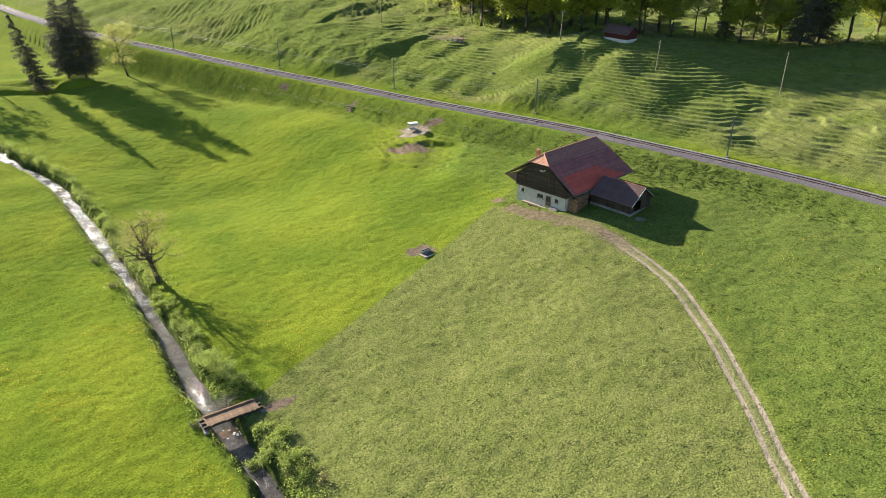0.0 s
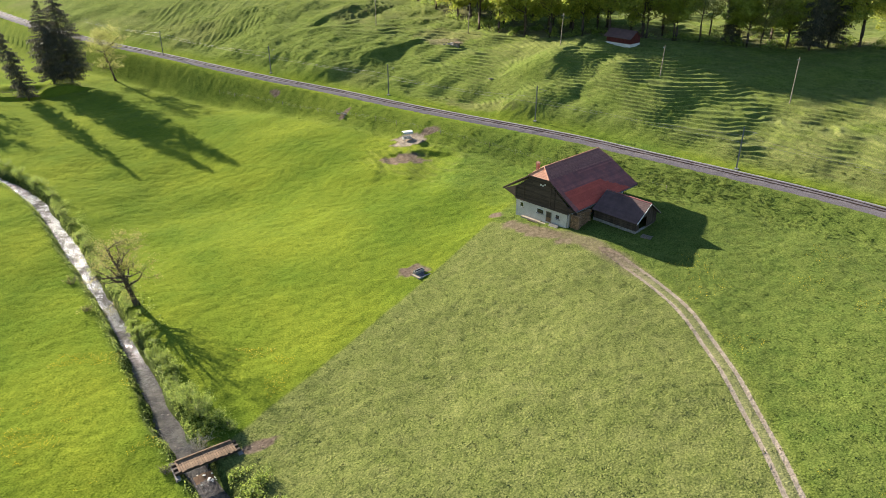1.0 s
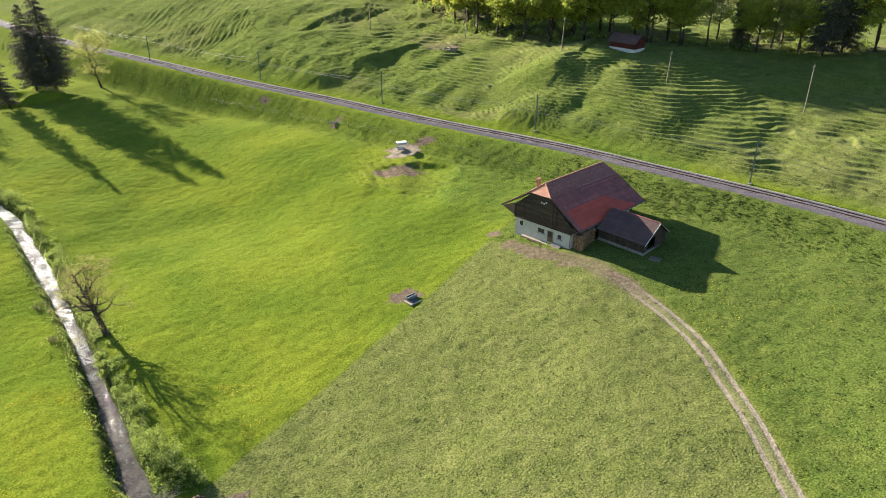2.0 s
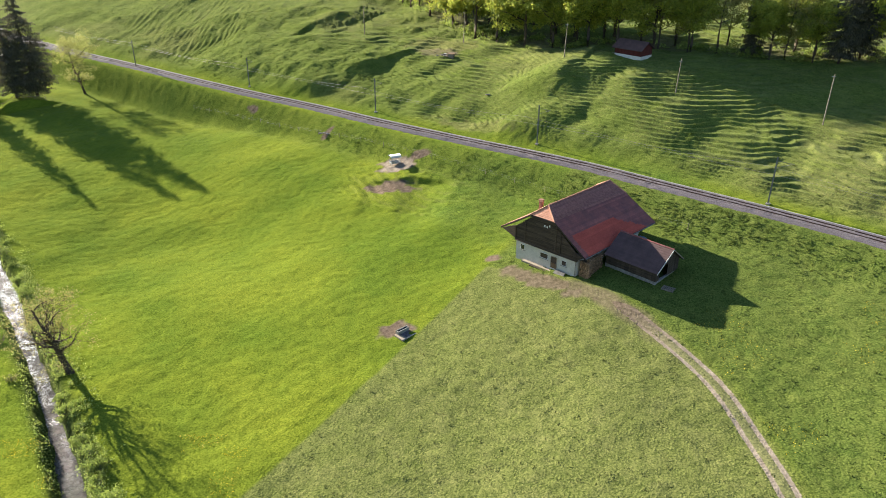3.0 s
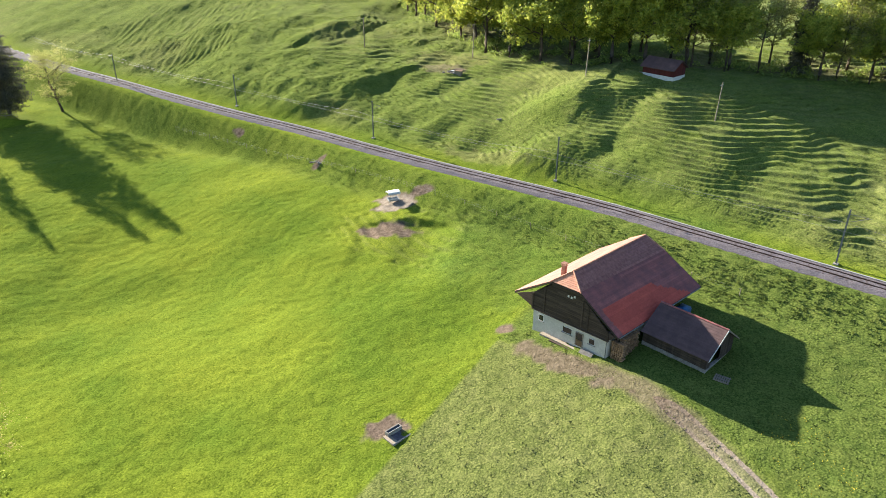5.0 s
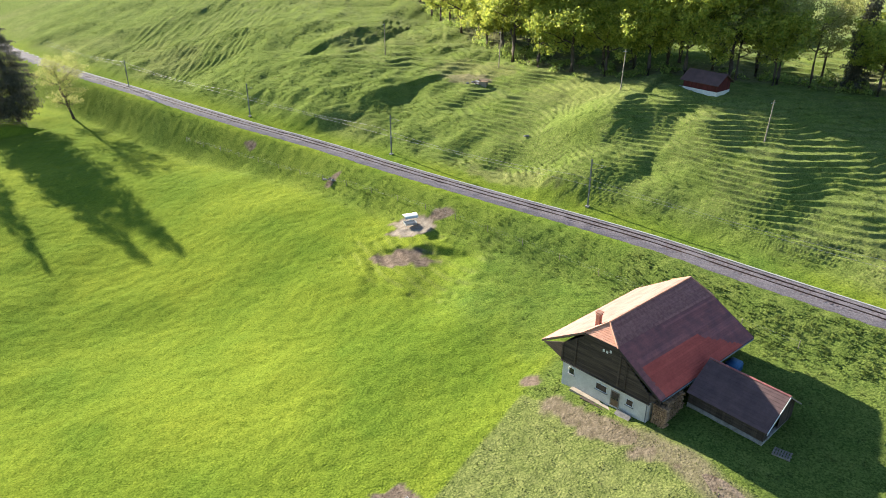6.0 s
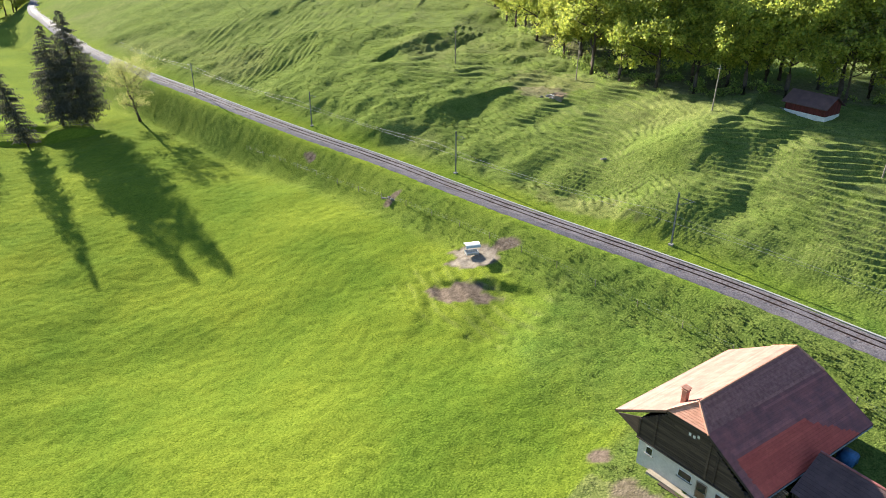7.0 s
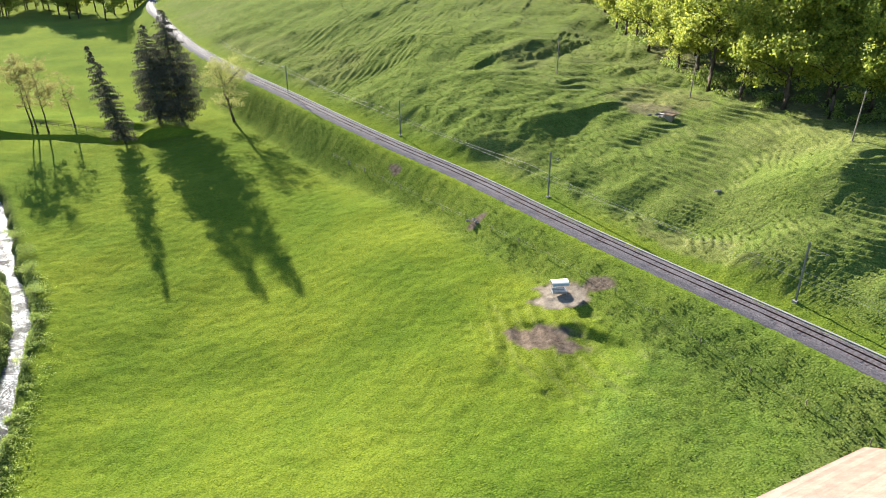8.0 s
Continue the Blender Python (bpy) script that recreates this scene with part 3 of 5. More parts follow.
# ---- water ----
def water_material():
    """Dark shallow running water with broken white riffles; the white also paints sun glints."""
    m, t, b = material("stream_water", 0.06)
    co = t.nodes.new("ShaderNodeTexCoord").outputs["Object"]
    n1, n2, n3 = noise_at(t, 1.1, 4, 0.65, co), noise_at(t, 6.0, 5, 0.75, co), noise_at(t, 0.35, 3, 0.6, co)
    bed = ramp(t, n1, [(0.35, (0.045, 0.041, 0.041)), (0.7, (0.105, 0.092, 0.086))])
    # white mask for real foam and for glitter put into the colour
    foam = mixed(t, 1.0, ramp(t, n2, [(0.50, (0, 0, 0)), (0.60, (1, 1, 1))]), ramp(t, n3, [(0.42, (0.12, 0.12, 0.12)), (0.54, (1, 1, 1))]), "MULTIPLY")
    # a calm pool above the weir, riffles and painted glints further up
    split = t.nodes.new("ShaderNodeSeparateXYZ")
    t.links.new(co, split.inputs["Vector"])
    reach = node(t, "ShaderNodeMapRange", From_Min=82.0, From_Max=97.0, To_Min=0.08, To_Max=1.0)
    t.links.new(split.outputs["Y"], reach.inputs["Value"])
    foam = mixed(t, 1.0, foam, reach.outputs["Result"], "MULTIPLY")
    t.links.new(mixed(t, foam, bed, (0.66, 0.68, 0.71)), b.inputs["Base Color"])
    t.links.new(ramp(t, foam, [(0.1, (0.06, 0.06, 0.06)), (0.6, (0.6, 0.6, 0.6))]), b.inputs["Roughness"])
    b.inputs["IOR"].default_value = 1.33
    bump(t, b, mixed(t, 0.55, n1, n2), 1.0, 0.26)
    b.inputs["Specular IOR Level"].default_value = 0.6
    return m


WATER = water_material()
water = new("stream_water", ribbon("stream_water", STREAM, [(-2.6, 0), (-1.3, 0), (0, 0), (1.3, 0), (2.6, 0)], WATER, STREAM[:, 2]))
tagged(water, "narrow meadow brook with glittering rippled water", "stream", kind="structure")

# ---- railway ----
def rail_heights(line):
    return rail_height(line[:, 0]) + 0.04


RAIL_FINE = spline(RAIL[::4], 1.2)
railway = thing("railway", (0, 0, 0), "single railway track on grey ballast along the hillside", "railway", kind="structure")
part("ballast", ribbon("ballast", RAIL_FINE, [(-2.2, -0.2), (-1.5, 0.32), (-0.6, 0.37), (0.6, 0.37), (1.3, 0.33), (1.85, 0.0), (2.3, -0.5)], BALLAST, rail_heights(RAIL_FINE), 0.06), None, railway)
part("cable_trough", ribbon("cable_trough", RAIL_FINE, [(-2.36, -0.2), (-2.36, 0.15), (-2.08, 0.15), (-2.08, -0.2)], TROUGH, rail_heights(RAIL_FINE)), None, railway, "pale concrete cable trough beside the track")
for side in (-0.55, 0.55):
    part("rail", ribbon("rail", RAIL_FINE, [(side - 0.07, 0.36), (side - 0.035, 0.38), (side - 0.035, 0.5), (side + 0.035, 0.5), (side + 0.035, 0.38), (side + 0.07, 0.36)], RUST, rail_heights(RAIL_FINE)), None, railway, "rusty steel rail")


def build_sleepers():
    span = np.r_[0, np.cumsum(np.linalg.norm(np.diff(RAIL_FINE[:, :2], axis=0), axis=1))]
    near_run = off_line(RAIL_FINE, [5], [160])[1][0]
    one = mesh_from("sleeper", boxed(((-1.1, -0.13, 0), (1.1, 0.13, 0.09))))
    one.materials.append(SLEEPER)
    rest, k = [], 0
    for s in np.arange(near_run - 320, near_run + 170, 0.66):
        x, y = np.interp(s, span, RAIL_FINE[:, 0]), np.interp(s, span, RAIL_FINE[:, 1])
        x2, y2 = np.interp(s + 0.5, span, RAIL_FINE[:, 0]), np.interp(s + 0.5, span, RAIL_FINE[:, 1])
        m = Matrix.Translation((x, y, float(rail_height(x)) + 0.32)) @ Matrix.Rotation(math.atan2(y2 - y, x2 - x) - math.pi / 2, 4, "Z")
        if -95 < s - near_run < 100:
            ob = part("sleeper", one, None, railway)
            ob.matrix_local = m
        else:
            rest.append(m)
    verts, faces = [], []
    for m in rest:
        o = len(verts)
        verts += [tuple(m @ Vector((x, y, z))) for z in (0, 0.09) for x, y in ((-1.1, -0.13), (1.1, -0.13), (1.1, 0.13), (-1.1, 0.13))]
        faces += [tuple(o + i for i in f) for f in ((4, 5, 6, 7), (0, 1, 5, 4), (2, 3, 7, 6), (1, 2, 6, 5), (3, 0, 4, 7))]
    me = bpy.data.meshes.new("far_sleepers")
    me.from_pydata(verts, [], faces)
    me.materials.append(SLEEPER)
    tagged(part("far_sleepers", me, None, railway), kind="stuff")


# ---- farmhouse ----
HOUSE_TURN = -46.0
HC, HS = math.cos(radians(46)), math.sin(radians(46))


def house_place(x, y):
    """From the farm's own plan (x along the front to the right, y along the ridge to the back) to the world."""
    v, u = x - 71.0, y + 91.0
    return v * HC + u * HS, -v * HS + u * HC


HOUSE_AT = (*house_place(0, 0), 0.0)
RIDGE_Z, EAVE_Z, EAVE_X, HIP_X = 6.55, 0.95, 6.8, 2.05
FRONT_Y = -0.3
PITCH = (RIDGE_Z - EAVE_Z) / EAVE_X
HIP_Z = 5.05
# roof corners, front and back, for the left (-1) and right (1) slope: eave, hip corner, ridge
ROOF = {
    1: [[(6.8, 0.45, 0.95), (2.05, -0.6, 5.08), (0, 0.55, 6.65)], [(7.5, 16.7, 1.7), (2.55, 15.9, 5.05), (-0.15, 15.3, 6.5)]],
    -1: [[(-7.6, -0.5, 1.35), (-2.05, -0.75, 5.0), (0, 0.55, 6.65)], [(-7.4, 16.4, 1.6), (-2.6, 15.7, 5.0), (-0.15, 15.3, 6.5)]],
}
HIP_AT = 0.70
WALL_L, WALL_R, WALL_F, WALL_B, WALL_TOP, WALL_FOOT = -4.45, 5.8, 0.0, 15.3, 0.42, -4.2


def glass_material():
    m, t, b = material("window_glass", 0.05)
    b.inputs["Base Color"].default_value = (0.02, 0.022, 0.025, 1)
    b.inputs["Specular IOR Level"].default_value = 0.7
    return m


GLASS = glass_material()


def add_window(parent, x, z, w, h, y=WALL_F):
    win = part("window", boxed(((x - w / 2, y - 0.04, z), (x + w / 2, y - 0.01, z + h))), GLASS, parent, "small dark window in a pale frame")
    f = 0.045
    part("frame", boxed(((x - w / 2 - f, y - 0.07, z - f), (x + w / 2 + f, y - 0.003, z)), ((x - w / 2 - f, y - 0.07, z + h), (x + w / 2 + f, y - 0.003, z + h + f)), ((x - w / 2 - f, y - 0.07, z), (x - w / 2, y - 0.003, z + h)), ((x + w / 2, y - 0.07, z), (x + w / 2 + f, y - 0.003, z + h))), WHITE, win)
    part("sill", boxed(((x - w / 2 - 0.15, y - 0.16, z - f - 0.06), (x + w / 2 + 0.15, y - 0.003, z - f - 0.003))), CONCRETE, win)


def roof_edge(x):
    """Height of the roof's underside at x."""
    return RIDGE_Z - abs(x) * PITCH - 0.22


def build_house():
    house = thing("farmhouse", HOUSE_AT, "old farmhouse with white ground floor, dark timber and red half-hipped roof", "farmhouse", turn=HOUSE_TURN)
    t = 0.35
    part("front_wall", boxed(((WALL_L, WALL_F, WALL_FOOT), (WALL_R, WALL_F + t, WALL_TOP))), PLASTER, house, "whitewashed plaster wall")
    part("back_wall", boxed(((WALL_L, WALL_B - t, WALL_FOOT), (WALL_R, WALL_B, WALL_TOP))), PLASTER, house)
    part("side_wall", boxed(((WALL_L, WALL_F + t, WALL_FOOT), (WALL_L + t, WALL_B - t, WALL_TOP))), PLASTER, house)
    part("side_wall", boxed(((WALL_R - t, WALL_F + t, WALL_FOOT), (WALL_R, WALL_B - t, WALL_TOP))), PLASTER, house)
    # timber storey: horizontal planks under the gable
    rng = random.Random(4)
    z = WALL_TOP
    while z < HIP_Z + 0.15:
        h = 0.235
        half = min((RIDGE_Z - 0.25 - (z + h)) / PITCH, 99)
        a, b = max(WALL_L - 0.12, -half), min(WALL_R + 0.12, half)
        for y0, y1 in ((WALL_F - 0.10, WALL_F + 0.06), (WALL_B - 0.06, WALL_B + 0.08)):
            cut = [a, rng.uniform(-1.5, 1.5), b] if rng.random() < 0.7 else [a, b]
            for p, q in zip(cut, cut[1:]):
                o = rng.uniform(-0.012, 0.012)
                part("plank", boxed(((p, y0 + o, z + 0.006), (q - 0.01, y1 + o, z + h - 0.012))), BOARDS, house)
        z += h
    for x0, x1 in ((WALL_L - 0.1, WALL_L + 0.15), (WALL_R - 0.15, WALL_R + 0.1)):
        top = min(roof_edge(x0), roof_edge(x1)) - 0.05
        part("timber_side", boxed(((x0, WALL_F + 0.07, WALL_TOP), (x1, WALL_B - 0.07, top))), BOARDS, house, "dark vertical timber side wall")
    # posts and a ledge on the timber front
    for x in (-4.55, -2.9, 2.3, 3.1, 5.8):
        part("post", boxed(((x - 0.1, WALL_F - 0.2, WALL_TOP), (x + 0.1, WALL_F - 0.11, min(roof_edge(x), HIP_Z) - 0.1))), BOARDS, house)
    part("sill_beam", boxed(((WALL_L - 0.2, WALL_F - 0.26, WALL_TOP - 0.1), (WALL_R + 0.2, WALL_F - 0.004, WALL_TOP - 0.004))), BOARDS, house, "dark sill beam over the plaster")
    # slanted boarding under the left overhang
    part("bracing_board", prism([(WALL_L - 0.13, WALL_F - 0.12, WALL_TOP + 0.1), (WALL_L - 0.13, WALL_F - 0.12, roof_edge(WALL_L) - 0.1), (-7.25, WALL_F + 0.1, 1.3)], (0, 0.08, 0)), BOARDS, house, "slanting boards under the eaves")
    part("bracing_board", prism([(WALL_R + 0.13, WALL_F - 0.12, WALL_TOP + 0.1), (WALL_R + 0.13, WALL_F - 0.12, roof_edge(WALL_R) - 0.1), (6.5, WALL_F + 0.3, 0.9)], (0, 0.08, 0)), BOARDS, house)
    # openings
    add_window(house, -3.25, -0.85, 0.62, 0.72)
    add_window(house, 0.5, -0.98, 1.25, 0.72)
    add_window(house, 3.85, -1.0, 0.7, 0.68)
    door = part("door", boxed(((1.75, WALL_F - 0.05, -2.0), (2.6, WALL_F - 0.012, -1.22))), BROWN_WOOD, house, "half door of brown boards, its upper leaf open")
    # flat dark panel stands in for the unlit room behind the opening
    part("doorway", boxed(((1.75, WALL_F - 0.03, -1.215), (2.6, WALL_F - 0.01, -0.32))), GLASS, door, "dark panel for the unlit open doorway")
    part("frame", boxed(((1.66, WALL_F - 0.08, -2.0), (1.745, WALL_F - 0.003, -0.22)), ((2.605, WALL_F - 0.08, -2.0), (2.69, WALL_F - 0.003, -0.22)), ((1.75, WALL_F - 0.08, -0.315), (2.6, WALL_F - 0.003, -0.22))), GREY_WOOD, door)
    part("handle", boxed(((2.45, WALL_F - 0.11, -1.2), (2.55, WALL_F - 0.055, -1.14))), DARK_STEEL, door)
    # solid white blocks imitate the light showing in the gable vents
    for x, z in ((0.2, 3.75), (0.62, 3.72), (1.0, 3.95)):
        part("vent_opening", boxed(((x, WALL_F - 0.13, z), (x + 0.22, WALL_F - 0.105, z + 0.28))), WHITE, house, "white block imitating light in an opening high in the gable")
    # terrace before the front
    part("terrace", boxed(((-2.9, WALL_F - 0.6, -3.6), (2.9, WALL_F - 0.004, -2.3))), SANDY, house, "narrow sandy concrete strip along the front")
    part("kerb_beam", boxed(((-1.3, WALL_F - 0.95, -3.6), (2.7, WALL_F - 0.61, -2.38))), BOARDS, house, "dark timber beam before the terrace")
    part("cellar_hatch", prism([(2.75, WALL_F - 1.15, -2.55), (4.4, WALL_F - 1.15, -2.55), (4.4, WALL_F - 0.3, -1.85), (2.75, WALL_F - 0.3, -1.85)], (0, 0, -1.2)), STONE, house, "slanting grey cellar hatch")
    part("downpipe", tube(bmesh.new(), [(5.72, WALL_F - 0.08, -2.6), (5.72, WALL_F - 0.08, 0.9)], [0.05, 0.05], 6), DARK_STEEL, house)
    # the plan is a little out of square
    for ob in house.children_recursive:
        for v in ob.data.vertices:
            v.co.y += 0.055 * (v.co.x - 5.85)
    build_roof(house)
    ch = part("chimney", boxed(((-1.95, 0.85, 4.2), (-1.5, 1.3, 6.55))), BRICK, house, "slim square brick chimney")
    part("chimney_cap", boxed(((-2.02, 0.78, 6.555), (-1.43, 1.37, 6.62)), ((-1.93, 0.87, 6.62), (-1.85, 0.95, 6.8)), ((-1.6, 0.87, 6.62), (-1.52, 0.95, 6.8)), ((-1.93, 1.2, 6.62), (-1.85, 1.28, 6.8)), ((-1.6, 1.2, 6.62), (-1.52, 1.28, 6.8)), ((-2.05, 0.75, 6.8), (-1.4, 1.4, 6.86))), BRICK, ch)
    return house


def slope_end(side, end, f):
    """A point on the roof's front (0) or back (1) border, f of the way from eave to ridge."""
    e, k, r = (Vector(p) for p in ROOF[side][end])
    return e.lerp(k, f / HIP_AT) if f < HIP_AT else k.lerp(r, (f - HIP_AT) / (1 - HIP_AT))


def build_roof(house):
    down = Vector((0, 0, -0.16))
    for s in (-1, 1):
        (ef, kf, rf), (eb, kb, rb) = ROOF[s]
        for a, b, c, e in ((ef, kf, kb, eb), (kf, rf, rb, kb)):
            part("roof_slab", prism([Vector(p) + down for p in (a, b, c, e)], (0, 0, -0.12)), BOARDS, house, "dark timber roof underside")
    for end in (0, 1):
        pts = [Vector(ROOF[1][end][2]), Vector(ROOF[-1][end][1]), Vector(ROOF[1][end][1])]
        part("hip_slab", prism([p + down for p in pts], (0, 0, -0.14)), BOARDS, house)
    rng = random.Random(8)
    rows = 32
    for s in (-1, 1):
        for r in range(rows):
            fa, fb = max(r / rows - 0.006, 0), (r + 1) / rows
            af, ab, bf, bb = slope_end(s, 0, fa), slope_end(s, 1, fa), slope_end(s, 0, fb), slope_end(s, 1, fb)
            cuts = [0.0, 0.5 + rng.uniform(-0.2, 0.2), 1.0]
            if s > 0:
                lead = 0.045 + 0.012 * rng.random()
                cuts = [0.0, lead, 0.86 - 0.022 * r + 0.03 * rng.random(), 1.0]
            for k, (p, q) in enumerate(zip(cuts, cuts[1:])):
                pts = [af.lerp(ab, p) + Vector((0, 0, 0.05)), af.lerp(ab, q) + Vector((0, 0, 0.05)), bf.lerp(bb, q) + Vector((0, 0, 0.012)), bf.lerp(bb, p) + Vector((0, 0, 0.012))]
                # lighter salmon tiles on the left slope, darker ones on the right
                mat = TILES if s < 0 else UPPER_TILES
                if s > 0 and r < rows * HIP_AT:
                    mat = NEW_TILES if k == 1 and r <= 12 else DARK_TILES
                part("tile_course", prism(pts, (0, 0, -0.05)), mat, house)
    for end in (0, 1):
        apex, left, right = Vector(ROOF[1][end][2]), Vector(ROOF[-1][end][1]), Vector(ROOF[1][end][1])
        n = 9
        for r in range(n):
            fa, fb = r / n, (r + 1) / n
            pts = [left.lerp(apex, fa) + Vector((0, 0, 0.055)), right.lerp(apex, fa) + Vector((0, 0, 0.055)), right.lerp(apex, fb) + Vector((0, 0, 0.02))]
            if r < n - 1:
                pts.append(left.lerp(apex, fb) + Vector((0, 0, 0.02)))
            part("tile_course", prism(pts, (0, 0, -0.05)), HIP_TILES, house)
    caps = [(ROOF[1][0][2], ROOF[1][1][2])] + [(ROOF[s][end][2], ROOF[s][end][1]) for s in (-1, 1) for end in (0, 1)]
    for a, b in caps:
        a, b = Vector(a), Vector(b)
        n = max(4, int((b - a).length / 0.38))
        for i in range(n):
            p, q = a.lerp(b, i / n), a.lerp(b, (i + 1.12) / n)
            part("ridge_tile", tube(bmesh.new(), [p + Vector((0, 0, 0.03)), q + Vector((0, 0, 0.03))], [0.12, 0.10], 6), HIP_TILES, house)
    for s in (-1, 1):
        for end, o in ((0, -0.05), (1, 0.02)):
            e, k, _ = (Vector(p) for p in ROOF[s][end])
            lift = Vector((0, o, 0))
            part("barge_board", prism([k + lift + Vector((0, 0, 0.03)), e + lift + Vector((0, 0, 0.03)), e + lift + Vector((0, 0, -0.2)), k + lift + Vector((0, 0, -0.2))], (0, 0.04, 0)), BOARDS, house)
        a, b = Vector(ROOF[s][0][0]), Vector(ROOF[s][1][0])
        part("gutter", tube(bmesh.new(), [a + Vector((s * 0.06, 0.2, -0.1)), b + Vector((s * 0.06, -0.2, -0.1))], [0.07, 0.07], 6), DARK_STEEL, house)


build_house()


def build_shed():
    x0, x1, ya, yr, yb, zr, ze = 7.35, 15.6, 4.15, 7.7, 10.9, 3.0, 0.6
    shed = thing("shed", HOUSE_AT, "dark timber lean shed with brown gable roof beside the farmhouse", "shed", turn=HOUSE_TURN)
    part("plinth", boxed(((x0, ya + 0.5, -4), (x1 - 0.4, ya + 0.8, -0.9)), ((x1 - 0.7, ya + 0.8, -4), (x1 - 0.4, yb - 0.5, -0.9)), ((x0, yb - 0.8, -4), (x1 - 0.7, yb - 0.5, -0.9))), STONE, shed, "low rough grey stone base")
    rng = random.Random(3)
    n = 34
    for i in range(n):
        a = x0 + (x1 - 0.4 - x0) * i / n
        b = x0 + (x1 - 0.4 - x0) * (i + 1) / n - 0.012
        for y in (ya + 0.55, yb - 0.6):
            o = rng.uniform(-0.012, 0.012)
            part("plank", boxed(((a, y + o, -0.9), (b, y + 0.05 + o, ze + 0.15))), BOARDS, shed)
    n = 22
    for i in range(n):
        a, b = ya + 0.6 + (yb - ya - 1.2) * i / n, ya + 0.6 + (yb - ya - 1.2) * (i + 1) / n - 0.012
        mid = (a + b) / 2
        top = zr - abs(mid - yr) * (zr - ze) / (yr - ya) - 0.25
        o = rng.uniform(-0.012, 0.012)
        low = 0.9 if 5.6 < mid < 7.4 else -0.9
        part("plank", boxed(((x1 - 0.45 + o, a, low), (x1 - 0.4 + o, b, top))), BOARDS, shed)
    for y, sgn in ((ya, 1), (yb, -1)):
        part("roof_slab", prism([(x0, yr, zr), (x1, yr, zr), (x1, y, ze), (x0, y, ze)], (0, 0, -0.1)), BOARDS, shed)
        rows = 12
        for r in range(rows):
            f0, f1 = r / rows, (r + 1) / rows
            p0, p1 = (y + (yr - y) * f0 - sgn * 0.03, ze + (zr - ze) * f0 + 0.030), (y + (yr - y) * f1, ze + (zr - ze) * f1 + 0.02)
            part("sheet_course", prism([(x0, p0[0], p0[1]), (x1 - 0.05, p0[0], p0[1]), (x1 - 0.05, p1[0], p1[1]), (x0, p1[0], p1[1])], (0, 0, -0.035)), SHEET, shed)
        part("barge_board", prism([(x1, yr, zr + 0.07), (x1, y, ze + 0.07), (x1, y, ze - 0.12), (x1, yr, zr - 0.12)], (0.05, 0, 0)), WHITE if y == ya else GREY_WOOD, shed, "pale barge board")
    n = 24
    for i in range(n):
        a = x0 + (x1 - x0) * i / n
        part("ridge_tile", tube(bmesh.new(), [(a, yr, zr + 0.04), (a + (x1 - x0) / n * 1.1, yr, zr + 0.04)], [0.11, 0.10], 6), DARK_TILES, shed)
    return shed


build_shed()


def build_firewood():
    stack = thing("firewood_stack", HOUSE_AT, "tall stack of split firewood under the eaves", "firewood", turn=HOUSE_TURN)
    rng = random.Random(12)
    logs = []
    for r in (0.10, 0.125, 0.15):
        me = mesh_from("log", tube(bmesh.new(), [(0, 0, 0), (0.01, 0, 0.5)], [r, r * 0.92], 6))
        me.materials.append(LOG_END)
        logs.append((r, me))
    for face in ("front", "side"):
        across = 1.6 if face == "front" else 3.2
        z = -2.6
        while z < 0.45 - (0.25 if face == "front" else 0):
            a = 0.1
            while a < across:
                r, me = rng.choice(logs)
                ob = part("log", me, None, stack)
                if face == "front":
                    ob.matrix_local = pose(6.0 + a + r, 0.35 + rng.uniform(-0.06, 0.06), z + 0.12, -90, rng.uniform(-5, 5), rng.uniform(-5, 5))
                else:
                    ob.matrix_local = pose(6.75 + rng.uniform(-0.08, 0.08), 0.85 + a + r, z + 0.12 - 0.03 * a, 0, 90 + rng.uniform(-5, 5), rng.uniform(-6, 6))
                a += 2 * r + 0.01
            z += 0.25
    part("core", boxed(((5.95, 0.8, -3.2), (6.85, 4.1, 0.1))), BARK, stack, "bark-brown inner rows of the stack")


def build_yard():
    for k, (x, y, turn) in enumerate([(17.0, 5.0, 12)]):
        wx, wy = house_place(x, y)
        p = thing("pallet", (wx, wy, ground_at(wx, wy) + 0.02), "grey weathered wooden pallet lying beside the shed", "pallet", turn=HOUSE_TURN + turn)
        for i in range(7):
            part("slat", boxed(((-0.8 + i * 0.235, -0.55, 0.1), (-0.66 + i * 0.235, 0.55, 0.13))), GREY_WOOD, p)
        for yy in (-0.5, 0, 0.5):
            part("runner", boxed(((-0.8, yy - 0.05, -0.05), (0.8, yy + 0.05, 0.097))), GREY_WOOD, p)
    wx, wy = house_place(7.6, 13.0)
    t = thing("covered_stack", (wx, wy, ground_at(wx, wy)), "stack under a blue tarpaulin behind the farmhouse", "tarpaulin", turn=HOUSE_TURN)
    bm = boxed(((-0.7, -0.8, -0.1), (0.7, 0.8, 1.1)))
    bmesh.ops.bevel(bm, geom=bm.edges[:], offset=0.15, segments=2, affect="EDGES")
    part("cover", bm, BLUE, t, smooth=True)


build_firewood()
build_yard()


